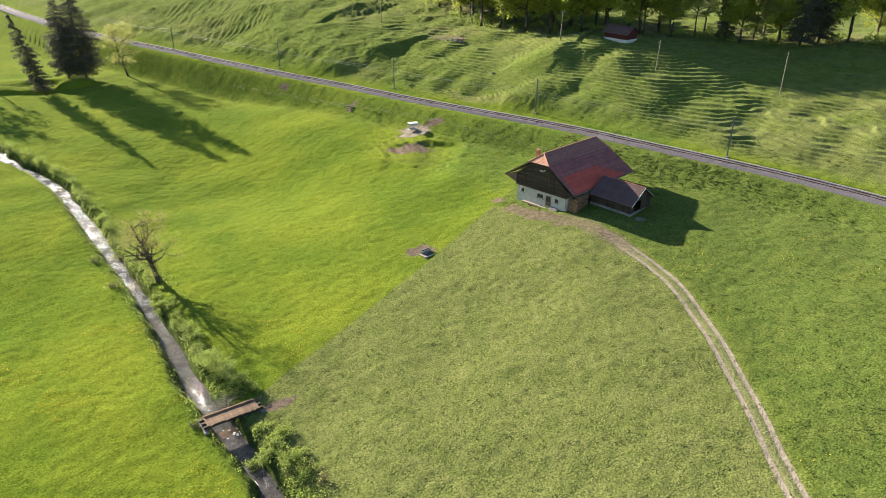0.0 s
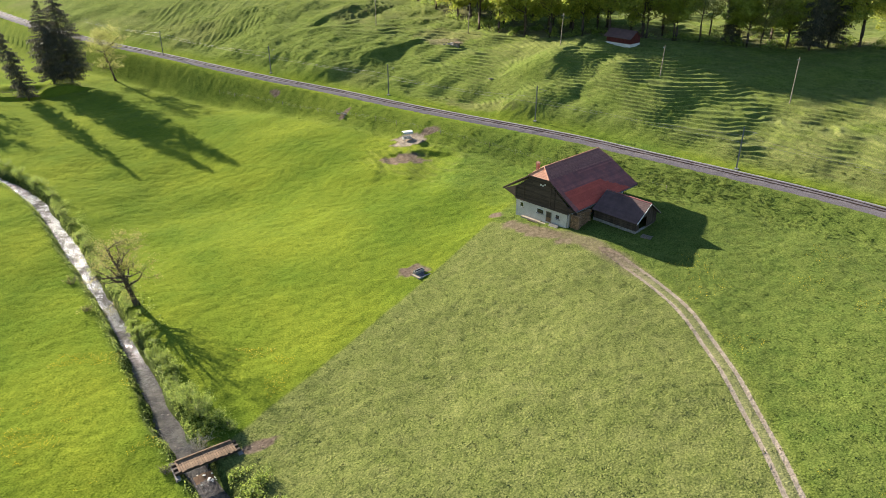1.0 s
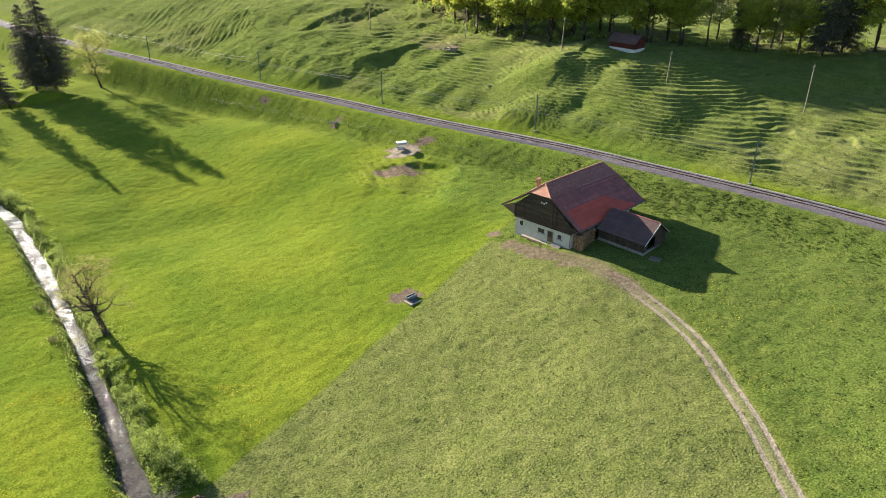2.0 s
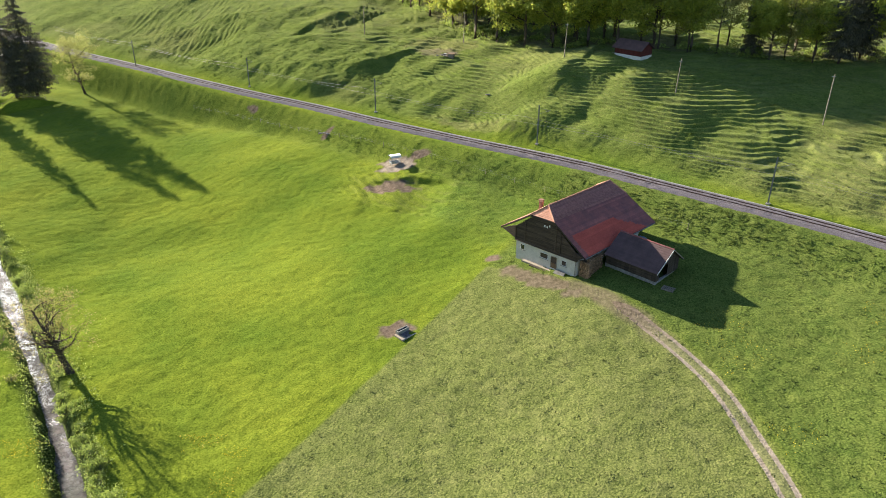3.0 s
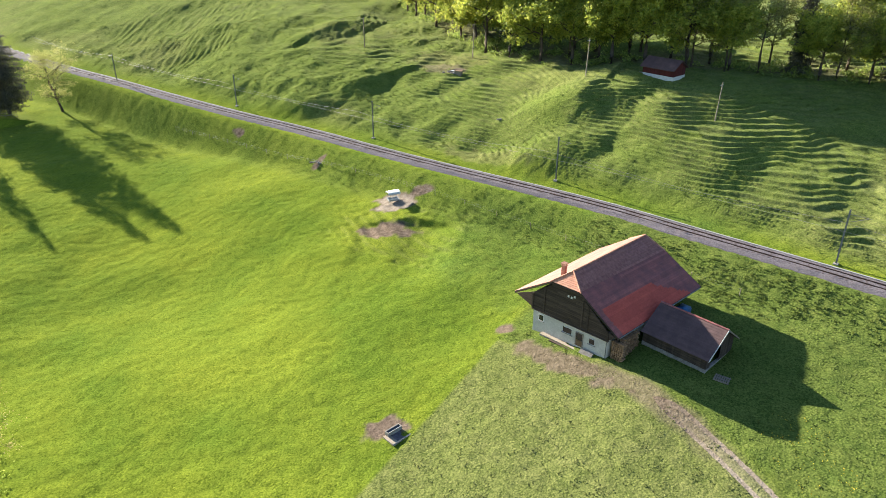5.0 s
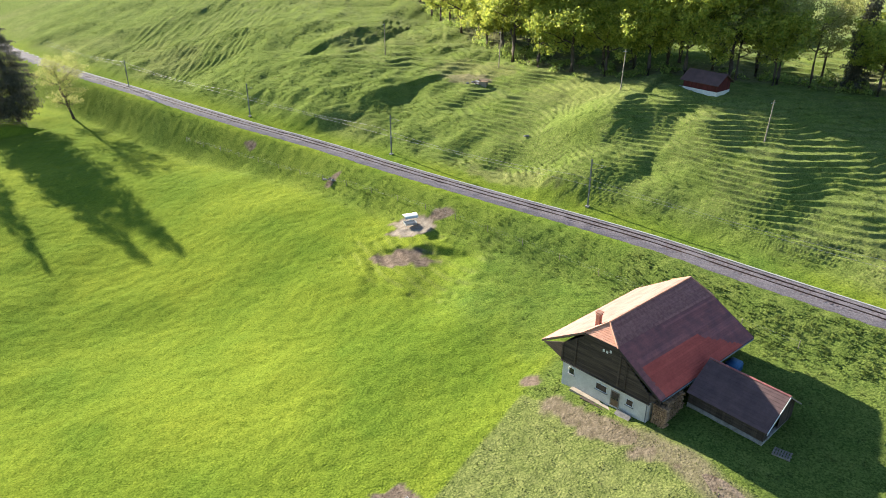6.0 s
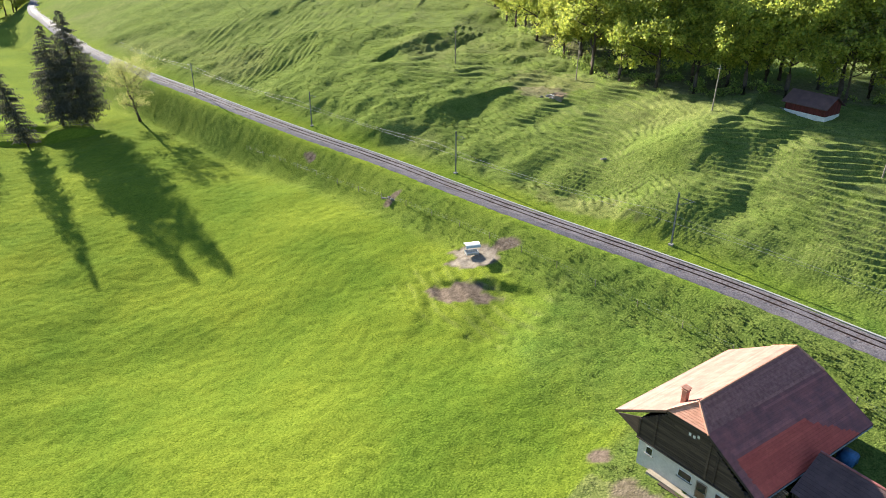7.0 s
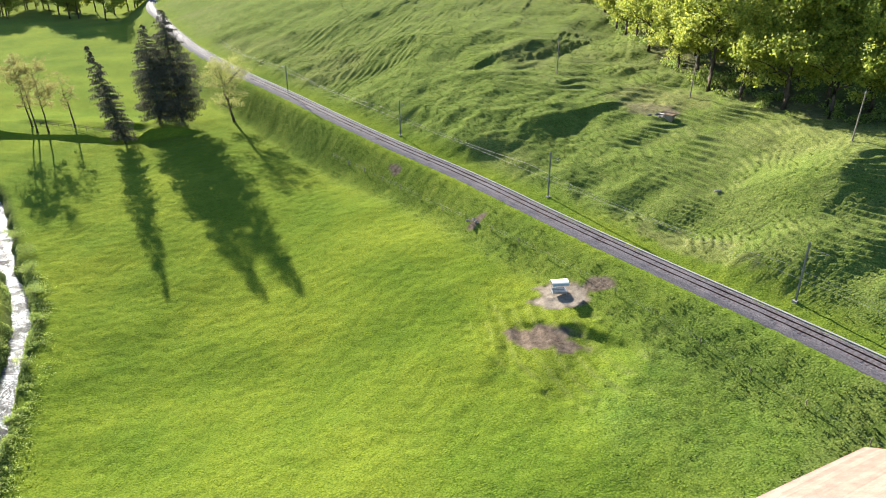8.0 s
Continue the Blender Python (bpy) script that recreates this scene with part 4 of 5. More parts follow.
# ---- trees ----
def leaf_material(name, dark, light, through=0.35):
    m, t, b = material(name, 0.6)
    geo = t.nodes.new("ShaderNodeNewGeometry")
    col = ramp(t, geo.outputs["Random Per Island"], [(0.0, dark), (1.0, light)])
    t.links.new(col, b.inputs["Base Color"])
    b.inputs["Specular IOR Level"].default_value = 0.25
    tr = t.nodes.new("ShaderNodeBsdfTranslucent")
    t.links.new(col, tr.inputs["Color"])
    mx = t.nodes.new("ShaderNodeMixShader")
    mx.inputs["Fac"].default_value = through
    t.links.new(b.outputs["BSDF"], mx.inputs[1])
    t.links.new(tr.outputs["BSDF"], mx.inputs[2])
    t.links.new(mx.outputs["Shader"], t.nodes["Material Output"].inputs["Surface"])
    return m


LEAF = leaf_material("spring_leaves", (0.16, 0.225, 0.036), (0.48, 0.48, 0.075), 0.5)
YOUNG = leaf_material("young_yellow_leaves", (0.22, 0.22, 0.06), (0.38, 0.36, 0.12), 0.45)
NEEDLE = leaf_material("spruce_needles", (0.040, 0.043, 0.034), (0.150, 0.138, 0.098), 0.3)
NEEDLE.node_tree.nodes["Principled BSDF"].inputs["Specular IOR Level"].default_value = 0.05
WILLOW = leaf_material("willow_leaves", (0.19, 0.165, 0.055), (0.36, 0.32, 0.11), 0.45)
MAPLE = leaf_material("maple_leaves", (0.20, 0.215, 0.060), (0.38, 0.37, 0.115), 0.5)
BUSH = leaf_material("bush_leaves", (0.10, 0.155, 0.032), (0.34, 0.40, 0.085), 0.5)
DEAD_TWIG = simple("dead_twigs", (0.24, 0.21, 0.17), (0.44, 0.40, 0.34), 3.0, 0.95, 0.3, 0.01, spread=0)
TWIG = simple("twigs", (0.09, 0.07, 0.05), (0.20, 0.16, 0.12), 3.0, 0.95, 0.3, 0.01, spread=0)


def leaf_mesh(name, places, size, rng, mat, droop=0.0):
    """Many small bent leaves, each two triangles pairs, around the given places."""
    n = len(places)
    p = np.array(places, float)
    g = np.random.default_rng(rng.randrange(1 << 30))
    a, b = g.normal(size=(n, 3)), g.normal(size=(n, 3))
    a /= np.linalg.norm(a, axis=1)[:, None]
    b -= (a * b).sum(1)[:, None] * a
    b /= np.linalg.norm(b, axis=1)[:, None]
    s = size * g.uniform(0.6, 1.35, (n, 1))
    v = np.stack([p - a * s, p + b * s * 0.6, p + a * s, p - b * s * 0.6 - np.array([0, 0, droop]) * s], 1).reshape(-1, 3)
    me = bpy.data.meshes.new(name)
    me.from_pydata(v.tolist(), [], [(4 * i, 4 * i + 1, 4 * i + 2, 4 * i + 3) for i in range(n)])
    me.materials.append(mat)
    return me


def grow(rng, bm, start, way, length, radius, depth, tips, bend=0.25, split=3, twist=0.7):
    """A limb with side limbs; its ends are gathered in tips."""
    pts, rad = [Vector(start)], [radius]
    p, d = Vector(start), Vector(way).normalized()
    n = 4 if depth > 0 else 3
    for i in range(n):
        d = (d + Vector((rng.gauss(0, bend), rng.gauss(0, bend), rng.gauss(0.06, bend * 0.6)))).normalized()
        p = p + d * length / n
        pts.append(p.copy())
        rad.append(max(radius * (1 - 0.75 * (i + 1) / n), 0.012))
    tube(bm, pts, rad, 6 if depth > 1 else 4)
    if depth == 0:
        tips += [pts[-1], pts[-2]]
        return
    tips.append(pts[-1])
    for i in range(split + (1 if depth > 1 else 0)):
        k = rng.choice([1, 2, 3, 4]) if depth < 3 else rng.choice([2, 3, 4])
        q = pts[k]
        side = Vector((rng.gauss(0, 1), rng.gauss(0, 1), rng.gauss(0.15, 0.5))).normalized()
        grow(rng, bm, q, d * (1 - twist) + side * twist, length * rng.uniform(0.5, 0.75), rad[k] * 0.65, depth - 1, tips, bend, split, twist)


def broadleaf(name, seed, at, height, crown_r, trunk_r, leaves, leaf_size, mat, label, group="", lean=(0, 0), clear=0.25, density=1.0, category="tree"):
    rng = random.Random(seed)
    tree = thing(name, at, label, category, group)
    bm, tips = bmesh.new(), []
    pts, rad = [], []
    n = 7
    for i in range(n + 1):
        f = i / n
        pts.append(Vector((lean[0] * f * height + rng.gauss(0, 0.012) * height * f, lean[1] * f * height + rng.gauss(0, 0.012) * height * f, -0.5 + f * height * 0.86)))
        rad.append(trunk_r * (1.25 if i == 0 else 1 - 0.85 * f))
    tube(bm, pts, rad, 8)
    for k in range(int(9 * density) + 5):
        f = rng.uniform(clear, 0.98)
        i = min(int(f * n), n - 1)
        q = pts[i].lerp(pts[i + 1], f * n - i)
        a = rng.uniform(0, 2 * math.pi)
        reach = crown_r * (0.55 + 0.6 * math.sin(math.pi * min(max((f - clear * 0.6) / (1.05 - clear * 0.6), 0), 1)) ** 0.7)
        grow(rng, bm, q, (math.cos(a), math.sin(a), rng.uniform(0.25, 0.9)), reach * rng.uniform(0.75, 1.1), trunk_r * (1 - 0.8 * f) * 0.5 + 0.02, 2, tips)
    part("trunk", bm, BARK, tree, "grey-brown bark", smooth=True)
    if leaves:
        places = []
        while len(places) < leaves:
            q = rng.choice(tips)
            r = crown_r * rng.uniform(0.05, 0.17)
            for _ in range(rng.randint(14, 34)):
                places.append((q.x + rng.gauss(0, r), q.y + rng.gauss(0, r), q.z + rng.gauss(0, r * 0.75)))
        part("crown", leaf_mesh("crown", places[:leaves], leaf_size, rng, mat), None, tree)
    return tree


def spruce(seed, at, height, width, label, lean=(0, 0), thin=1.0):
    rng = random.Random(seed)
    tree = thing("spruce", at, label, "tree", "spruces at the meadow's end")
    part("trunk", tube(bmesh.new(), [(0, 0, -0.6), (lean[0] * height * 0.3, lean[1] * height * 0.3, height * 0.3), (lean[0] * height * 0.7, lean[1] * height * 0.7, height * 0.7), (lean[0] * height, lean[1] * height, height)], [width * 0.075, width * 0.055, width * 0.028, 0.02], 9), BARK, tree, "dark spruce trunk", smooth=True)
    verts, faces = [], []
    z = height * 0.09
    while z < height * 0.995:
        f = z / height
        reach = width * min(1.0, ((1 - f) / 0.5) ** 0.7) * (0.8 + 0.2 * min(f / 0.25, 1))
        reach *= rng.uniform(0.78, 1.08)
        for k in range(max(5, int(15 * (0.35 + reach / width * 0.65) * thin))):
            a = rng.uniform(0, 2 * math.pi)
            L = reach * rng.uniform(0.55, 1.15) + 0.25
            out = Vector((math.cos(a), math.sin(a), 0))
            base = Vector((lean[0] * z, lean[1] * z, z + rng.uniform(-0.3, 0.3)))
            n = max(3, int(L / 0.45))
            for i in range(n):
                t = (i + 0.6) / n
                c = base + out * L * t + Vector((0, 0, -L * (0.14 + 0.22 * t * t) + (0.10 * L * t**3)))
                for _ in range(3 if t < 0.4 else 8):
                    s = rng.uniform(0.16, 0.34)
                    o2 = Vector((-out.y, out.x, 0)) * rng.gauss(0, 0.22) * L * t * 0.8
                    side = Vector((-out.y, out.x, 0)) * rng.uniform(-1, 1) + out * rng.uniform(0.2, 1.0) + Vector((0, 0, rng.uniform(-1.6, -0.4)))
                    side.normalize()
                    up = Vector((rng.gauss(0, 1), rng.gauss(0, 1), rng.gauss(0, 1))).cross(side).normalized()
                    o = len(verts)
                    q = c + o2
                    verts += [q - up * s * 0.30, q + side * s * 1.5, q + up * s * 0.30, q - side * s * 0.6]
                    faces.append((o, o + 1, o + 2, o + 3))
        z += height * 0.016 + 0.07
    me = bpy.data.meshes.new("foliage")
    me.from_pydata([tuple(v) for v in verts], [], faces)
    me.materials.append(NEEDLE)
    part("foliage", me, None, tree, "drooping dark green needle branches")
    return tree


def planted(x, y, sink=0.0):
    return (x, y, ground_at(x, y) - sink)


spruce(1, planted(-111.3, 220.3), 27.0, 6.0, "tall dense dark spruce on the meadow's edge", lean=(-0.06, 0.02))
spruce(3, planted(-114.3, 215.6), 23.5, 4.8, "dark spruce grown into its taller neighbour", lean=(-0.01, 0.0), thin=0.9)
spruce(2, planted(-117.5, 206.6), 22.5, 3.1, "slender leaning spruce with thin branches", lean=(-0.25, 0.0), thin=0.7)
broadleaf("maple", 11, planted(-102.0, 228.5), 16.0, 5.6, 0.34, 13000, 0.11, MAPLE, "young maple with sparse yellow spring leaves by the railway", lean=(-0.18, 0.0))
for k, (x, y, h, r, n, ln) in enumerate([(-141.0, 207.5, 19, 3.4, 5200, -0.03), (-144.0, 207.0, 18, 3.0, 5200, -0.05), (-149.0, 210.5, 21, 3.0, 3200, -0.09), (-136.5, 211.5, 14, 2.2, 1300, -0.10)]):
    broadleaf("alder", 21 + k, planted(x, y), h, r, 0.22, n, 0.12, WILLOW, "tall thin alder with a few young leaves", "alders at the ditch", lean=(ln, 0), clear=0.4, density=0.6)
broadleaf("willow", 31, planted(-43.8, 96.2), 11.5, 4.0, 0.46, 4800, 0.085, WILLOW, "gnarled willow just coming into leaf beside the brook", lean=(-0.22, -0.02), clear=0.3, density=1.3)

# the wood above the railway: a few grown trees, each repeated with its own turn and size
WOOD = [broadleaf("beech", 41 + k, (900 + 40 * k, -600, 0), h, r, 0.42, 17000, 0.235, LEAF, "broad deciduous tree in fresh yellow-green leaf at the wood's edge", "trees of the hillside wood", clear=0.2, density=1.35) for k, (h, r) in enumerate([(19, 5.6), (22, 6.0), (16, 5.0)])]
rng = random.Random(77)
EDGE_RUN = np.r_[0, np.cumsum(np.linalg.norm(np.diff(WOOD_EDGE, axis=0), axis=1))]
for row, (back, gap) in enumerate([(2.5, 7.5), (8.5, 8.0), (14.5, 10.0)]):
    s = 10.0 + 3 * row
    while s < EDGE_RUN[-1] - 10:
        x, y = np.interp(s, EDGE_RUN, WOOD_EDGE[:, 0]), np.interp(s, EDGE_RUN, WOOD_EDGE[:, 1])
        x2, y2 = np.interp(s + 1, EDGE_RUN, WOOD_EDGE[:, 0]), np.interp(s + 1, EDGE_RUN, WOOD_EDGE[:, 1])
        off = back + rng.uniform(-1.5, 1.5)
        x, y = float(x - (y2 - y) * off), float(y + (x2 - x) * off)
        sparse = float(ease(48, 60, x))
        if rng.random() > (0.3, 0.75, 1.0)[row] * sparse and not (35 < x < 49 and 174 < y < 191):
            k = rng.randrange(3)
            t = copy_thing(WOOD[k], Matrix.Translation(planted(x, y)) @ Matrix.Rotation(rng.uniform(0, 6.28), 4, "Z"))
            q = rng.uniform(0.82, 1.12)
            t.scale = (q, q, q * rng.uniform(0.95, 1.1))
        s += gap * rng.uniform(0.8, 1.25)
for x, y, h, w in [(84.5, 175.5, 21, 3.6), (90, 178, 23, 3.8), (70, 185, 18, 2.6)]:
    spruce(int(x), planted(x, y), h, w, "dark spruce among the deciduous trees of the wood")

for k, (x, y, h, r) in enumerate([(56.5, 187.5, 17, 4.6), (62.5, 186.0, 18, 4.2), (66.5, 191.0, 15, 3.8), (75.5, 181.0, 17, 4.2), (80.5, 178.5, 14, 3.6), (51.0, 191.5, 16, 4.4)]):
    broadleaf("maple", 61 + k, planted(x, y), h, r, 0.26, 5200, 0.15, MAPLE, "slender maple with thin yellow-green spring leaves at the wood's edge", "thin trees of the wood's end", clear=0.3, density=0.9)


def undergrowth():
    """Shrubs and brambles along the foot of the wood."""
    g = np.random.default_rng(12)
    n = 14000
    run = np.sort(g.uniform(20, EDGE_RUN[-1] - 20, n))
    x, y = np.interp(run, EDGE_RUN, WOOD_EDGE[:, 0]), np.interp(run, EDGE_RUN, WOOD_EDGE[:, 1])
    x2, y2 = np.interp(run + 1, EDGE_RUN, WOOD_EDGE[:, 0]), np.interp(run + 1, EDGE_RUN, WOOD_EDGE[:, 1])
    off = g.uniform(1.0, 9.0, n)
    px, py = x - (y2 - y) * off, y + (x2 - x) * off
    lump = ripple(px, py, 3.2, 88) + 0.5 * ripple(px, py, 1.3, 89)
    keep = (lump > 0.1) & ~((px > 36) & (px < 49) & (py > 173) & (py < 190))
    px, py, lump = px[keep], py[keep], lump[keep]
    spots = np.repeat(np.c_[px, py, lookup("z", px, py)], 4, axis=0)
    spots[:, :2] += g.normal(0, 0.3, (len(spots), 2))
    spots[:, 2] += g.uniform(0.05, 0.4, len(spots)) + np.repeat(lump, 4) * g.uniform(0, 2.2, len(spots))
    me = leaf_mesh("undergrowth", spots, 0.2, random.Random(4), BUSH)
    tagged(new("undergrowth", me), "shrubs and brambles along the foot of the wood", "undergrowth", kind="stuff")


undergrowth()


# ---- masts and poles ----
def mast(x, y, h, arm):
    m = thing("catenary_mast", planted(x, y), "slim grey steel catenary mast beside the track", "mast", "catenary masts", turn=-40)
    part("post", boxed(((-0.09, -0.08, -1), (0.09, -0.055, h)), ((-0.09, 0.055, -1), (0.09, 0.08, h)), ((-0.02, -0.055, -1), (0.02, 0.055, h))), DARK_STEEL, m)
    part("bracket", tube(tube(bmesh.new(), [(0, 0, h - 0.6), (arm * 2.4, 0, h - 0.6)], [0.035, 0.03], 5), [(0, 0, h - 1.7), (arm * 2.2, 0, h - 0.65)], [0.03, 0.03], 5), DARK_STEEL, m)
    part("footing", boxed(((-0.3, -0.3, -1), (0.3, 0.3, 0.12))), CONCRETE, m)
    return m


for x, y, h, arm in [(-86.5, 229.8, 7.5, -1), (-47.8, 205.3, 7.2, 1), (-13.3, 179.8, 7.4, 1), (19.5, 153.3, 7.4, 1), (50.9, 123.6, 7.4, 1)]:
    mast(x, y, h, arm)


def pole(x, y, h, lean):
    p = thing("telephone_pole", planted(x, y), "grey weathered wooden line pole on the slope", "pole", "line poles above the railway")
    part("post", tube(bmesh.new(), [(0, 0, -0.8), (lean * h, 0, h)], [0.12, 0.08], 8), GREY_WOOD, p)
    part("insulator", tube(bmesh.new(), [(lean * h - 0.45, 0, h - 0.5), (lean * h + 0.2, 0, h - 0.4)], [0.05, 0.05], 5), STEEL, p)
    return p


for x, y, h, lean in [(28.6, 185.5, 7.3, 0.03), (47.2, 162.8, 6.6, 0.04), (69.2, 147.5, 9.0, 0.0), (6.8, 214.5, 8.0, 0.03), (-20.5, 229.0, 7.5, 0.0)]:
    pole(x, y, h, lean)


# ---- upper barn ----
def build_upper_barn():
    ax, ay, bx, by = 39.3, 183.8, 43.9, 178.9
    turn = math.degrees(math.atan2(by - ay, bx - ax))
    z = min(ground_at(ax, ay), ground_at(bx, by))
    barn = thing("barn", (ax, ay, z), "small dark red barn on a white base at the wood's edge", "barn", turn=turn)
    L, D = math.hypot(bx - ax, by - ay), 4.2
    part("base_wall", boxed(((0, 0, -1.5), (L, 0.3, 0.7)), ((L - 0.3, 0.3, -1.5), (L, D, 0.7)), ((0, 0.3, -1.5), (0.3, D, 0.7))), WHITE, barn, "whitewashed base wall")
    for i in range(30):
        a, b = i * L / 30, (i + 1) * L / 30 - 0.015
        part("plank", boxed(((a, 0.05, 0.7), (b, 0.1, 2.0))), RED_BOARDS, barn)
    for i in range(16):
        a, b = i * D / 16, (i + 1) * D / 16 - 0.015
        for x in (0.02, L - 0.08):
            part("plank", boxed(((x, a, 0.7), (x + 0.05, b, 2.0 + 0.6 * min(a, D - a)))), RED_BOARDS, barn)
    for y0, y1 in ((-0.6, D / 2), (D + 0.6, D / 2)):
        part("roof_slab", prism([(-0.4, y1, 3.5), (L + 0.4, y1, 3.5), (L + 0.4, y0, 1.85), (-0.4, y0, 1.85)], (0, 0, 0.12)), SHEET, barn, "dark brown roof")
    part("platform", boxed(((-1.2, -0.2, -1.2), (-0.01, 1.0, 0.45))), CONCRETE, barn)


RED_BOARDS = simple("red_brown_boards", (0.08, 0.020, 0.018), (0.15, 0.035, 0.03), 2.0, 0.85, 0.4, 0.01, stretch=(6, 6, 0.5), spread=0.3)
build_upper_barn()


# ---- trough, hay rack, bridge ----
def build_weir():
    w = thing("weir", (-23.0, 63.0, -9.4), "low stone weir with foaming water over a brown ledge", "weir", turn=35)
    r = random.Random(8)
    for i in range(9):
        x = -1.9 + i * 0.42
        p = part("ledge_board", boxed(((0, -0.95, -0.3), (0.4, 0.8, 0.03))), DECK, w)
        p.matrix_local = pose(x, r.uniform(-0.08, 0.08), 0.02 * r.random(), r.uniform(9, 13), 0, 0)
    for k in range(26):
        bm = bmesh.new()
        bmesh.ops.create_icosphere(bm, subdivisions=1, radius=r.uniform(0.08, 0.2))
        for v in bm.verts:
            v.co.z *= 0.35
            v.co.x *= r.uniform(0.7, 1.6)
        f = part("foam", bm, WHITE, w)
        f.matrix_local = pose(r.uniform(-1.8, 1.8), r.uniform(-0.9, 0.9), 0.08 + r.uniform(0, 0.06), 10, 0, r.uniform(0, 180))


build_weir()


def build_trough():
    t = thing("water_trough", planted(-3.1, 101.35, 0.03), "grey concrete cattle trough full of dark water", "trough", turn=44)
    t.scale = (0.8, 0.85, 0.9)
    part("basin", boxed(((-1.15, -0.32, -0.2), (1.15, -0.22, 0.62)), ((-1.15, 0.22, -0.2), (1.15, 0.32, 0.62)), ((-1.15, -0.22, -0.2), (-1.05, 0.22, 0.62)), ((1.05, -0.22, -0.2), (1.15, 0.22, 0.62)), ((-1.05, -0.22, -0.2), (1.05, 0.22, 0.12))), CONCRETE, t)
    part("water", boxed(((-1.05, -0.22, 0.12), (1.05, 0.22, 0.5))), GLASS, t, "dark still water")
    p = thing("trough_pad", planted(-2.42, 101.17, 0.08), "concrete standing pad with a dark middle and pale wings", "pad", turn=44)
    part("slab", boxed(((-0.95, -0.8, -0.6), (0.95, 0.9, 0.10))), BALLAST, p, "dark middle slab")
    for x in (-1.65, 0.953):
        part("wing", boxed(((x, -0.8, -0.6), (x + 0.697, 0.75, 0.12))), SANDY, p, "pale sandy concrete")
    part("edge", boxed(((-1.65, -0.95, -0.6), (1.65, -0.803, 0.17))), CONCRETE, p, "thin pale kerb")


def build_hay_rack():
    h = thing("hay_rack", planted(-7.6, 156.7), "galvanised hay rack with a curved pale sheet roof", "hay rack", turn=25)
    part("tray", boxed(((-1.1, -0.8, 0.45), (1.1, 0.8, 0.52)), ((-1.1, -0.8, 0.52), (1.1, -0.74, 0.85)), ((-1.1, 0.74, 0.52), (1.1, 0.8, 0.85)), ((-1.1, -0.74, 0.52), (-1.04, 0.74, 0.85)), ((1.04, -0.74, 0.52), (1.1, 0.74, 0.85))), STEEL, h)
    for x in (-1.05, 1.05):
        for y in (-0.75, 0.75):
            part("leg", tube(bmesh.new(), [(x, y, -0.1), (x, y, 2.0)], [0.035, 0.035], 6), STEEL, h)
    for i in range(10):
        x = -0.95 + i * 0.21
        for y in (-0.75, 0.75):
            part("bar", tube(bmesh.new(), [(x, y * 0.3, 0.6), (x, y, 1.5)], [0.014, 0.014], 5), STEEL, h)
    bm = bmesh.new()
    arc = [(math.cos(a) * 1.05, 2.0 + math.sin(a) * 0.55) for a in (math.pi * k / 10 for k in range(11))]
    out, inn = [[bm.verts.new((x, y * r, 2.0 + (z - 2.0) * r)) for y, z in arc] for x, r in ((-1.3, 1), (1.3, 1))], [[bm.verts.new((x, y * 0.97, 2.0 + (z - 2.0) * 0.96)) for y, z in arc] for x in (-1.3, 1.3)]
    for k in range(10):
        bm.faces.new((out[0][k], out[1][k], out[1][k + 1], out[0][k + 1]))
        bm.faces.new((inn[0][k + 1], inn[1][k + 1], inn[1][k], inn[0][k]))
        for e in (0, 1):
            bm.faces.new((out[e][k], out[e][k + 1], inn[e][k + 1], inn[e][k]))
    part("roof", bm, PLASTIC, h, "curved pale bluish sheet roof", smooth=True)
    h.scale = (0.85, 0.8, 0.8)


def build_bridge():
    ax, ay, bx, by = -26.3, 62.2, -21.4, 65.6
    turn = math.degrees(math.atan2(by - ay, bx - ax))
    L = math.hypot(bx - ax, by - ay)
    b = thing("bridge", (ax, ay, -7.5), "old orange-brown plank footbridge across the brook", "bridge", turn=turn)
    for y in (-0.7, 0.0, 0.7):
        part("beam", boxed(((-0.4, y - 0.13, -0.42), (L + 0.4, y + 0.13, -0.09))), BOARDS, b, "dark squared bearer")
    r = random.Random(6)
    n = 24
    for i in range(n):
        x, o = i * L / n, r.uniform(-0.14, 0.14)
        p = part("plank", boxed(((0.012, -0.95 + o, -0.085), (L / n - 0.018, 0.95 + o, -0.01))), DECK, b)
        p.matrix_local = pose(x, 0, 0.02 * r.random(), 0, 0, r.uniform(-0.8, 0.8))
    for y in (0.84,):
        part("kerb_beam", boxed(((0.1, y - 0.08, 0.015), (L - 0.1, y + 0.08, 0.13))), BROWN_WOOD, b)
    for x in (-0.5, L + 0.05):
        part("abutment", boxed(((x, -1.4, -2.2), (x + 0.45, 1.4, -0.43))), STONE, b, "rough stone abutment")


build_trough()
build_hay_rack()
build_bridge()


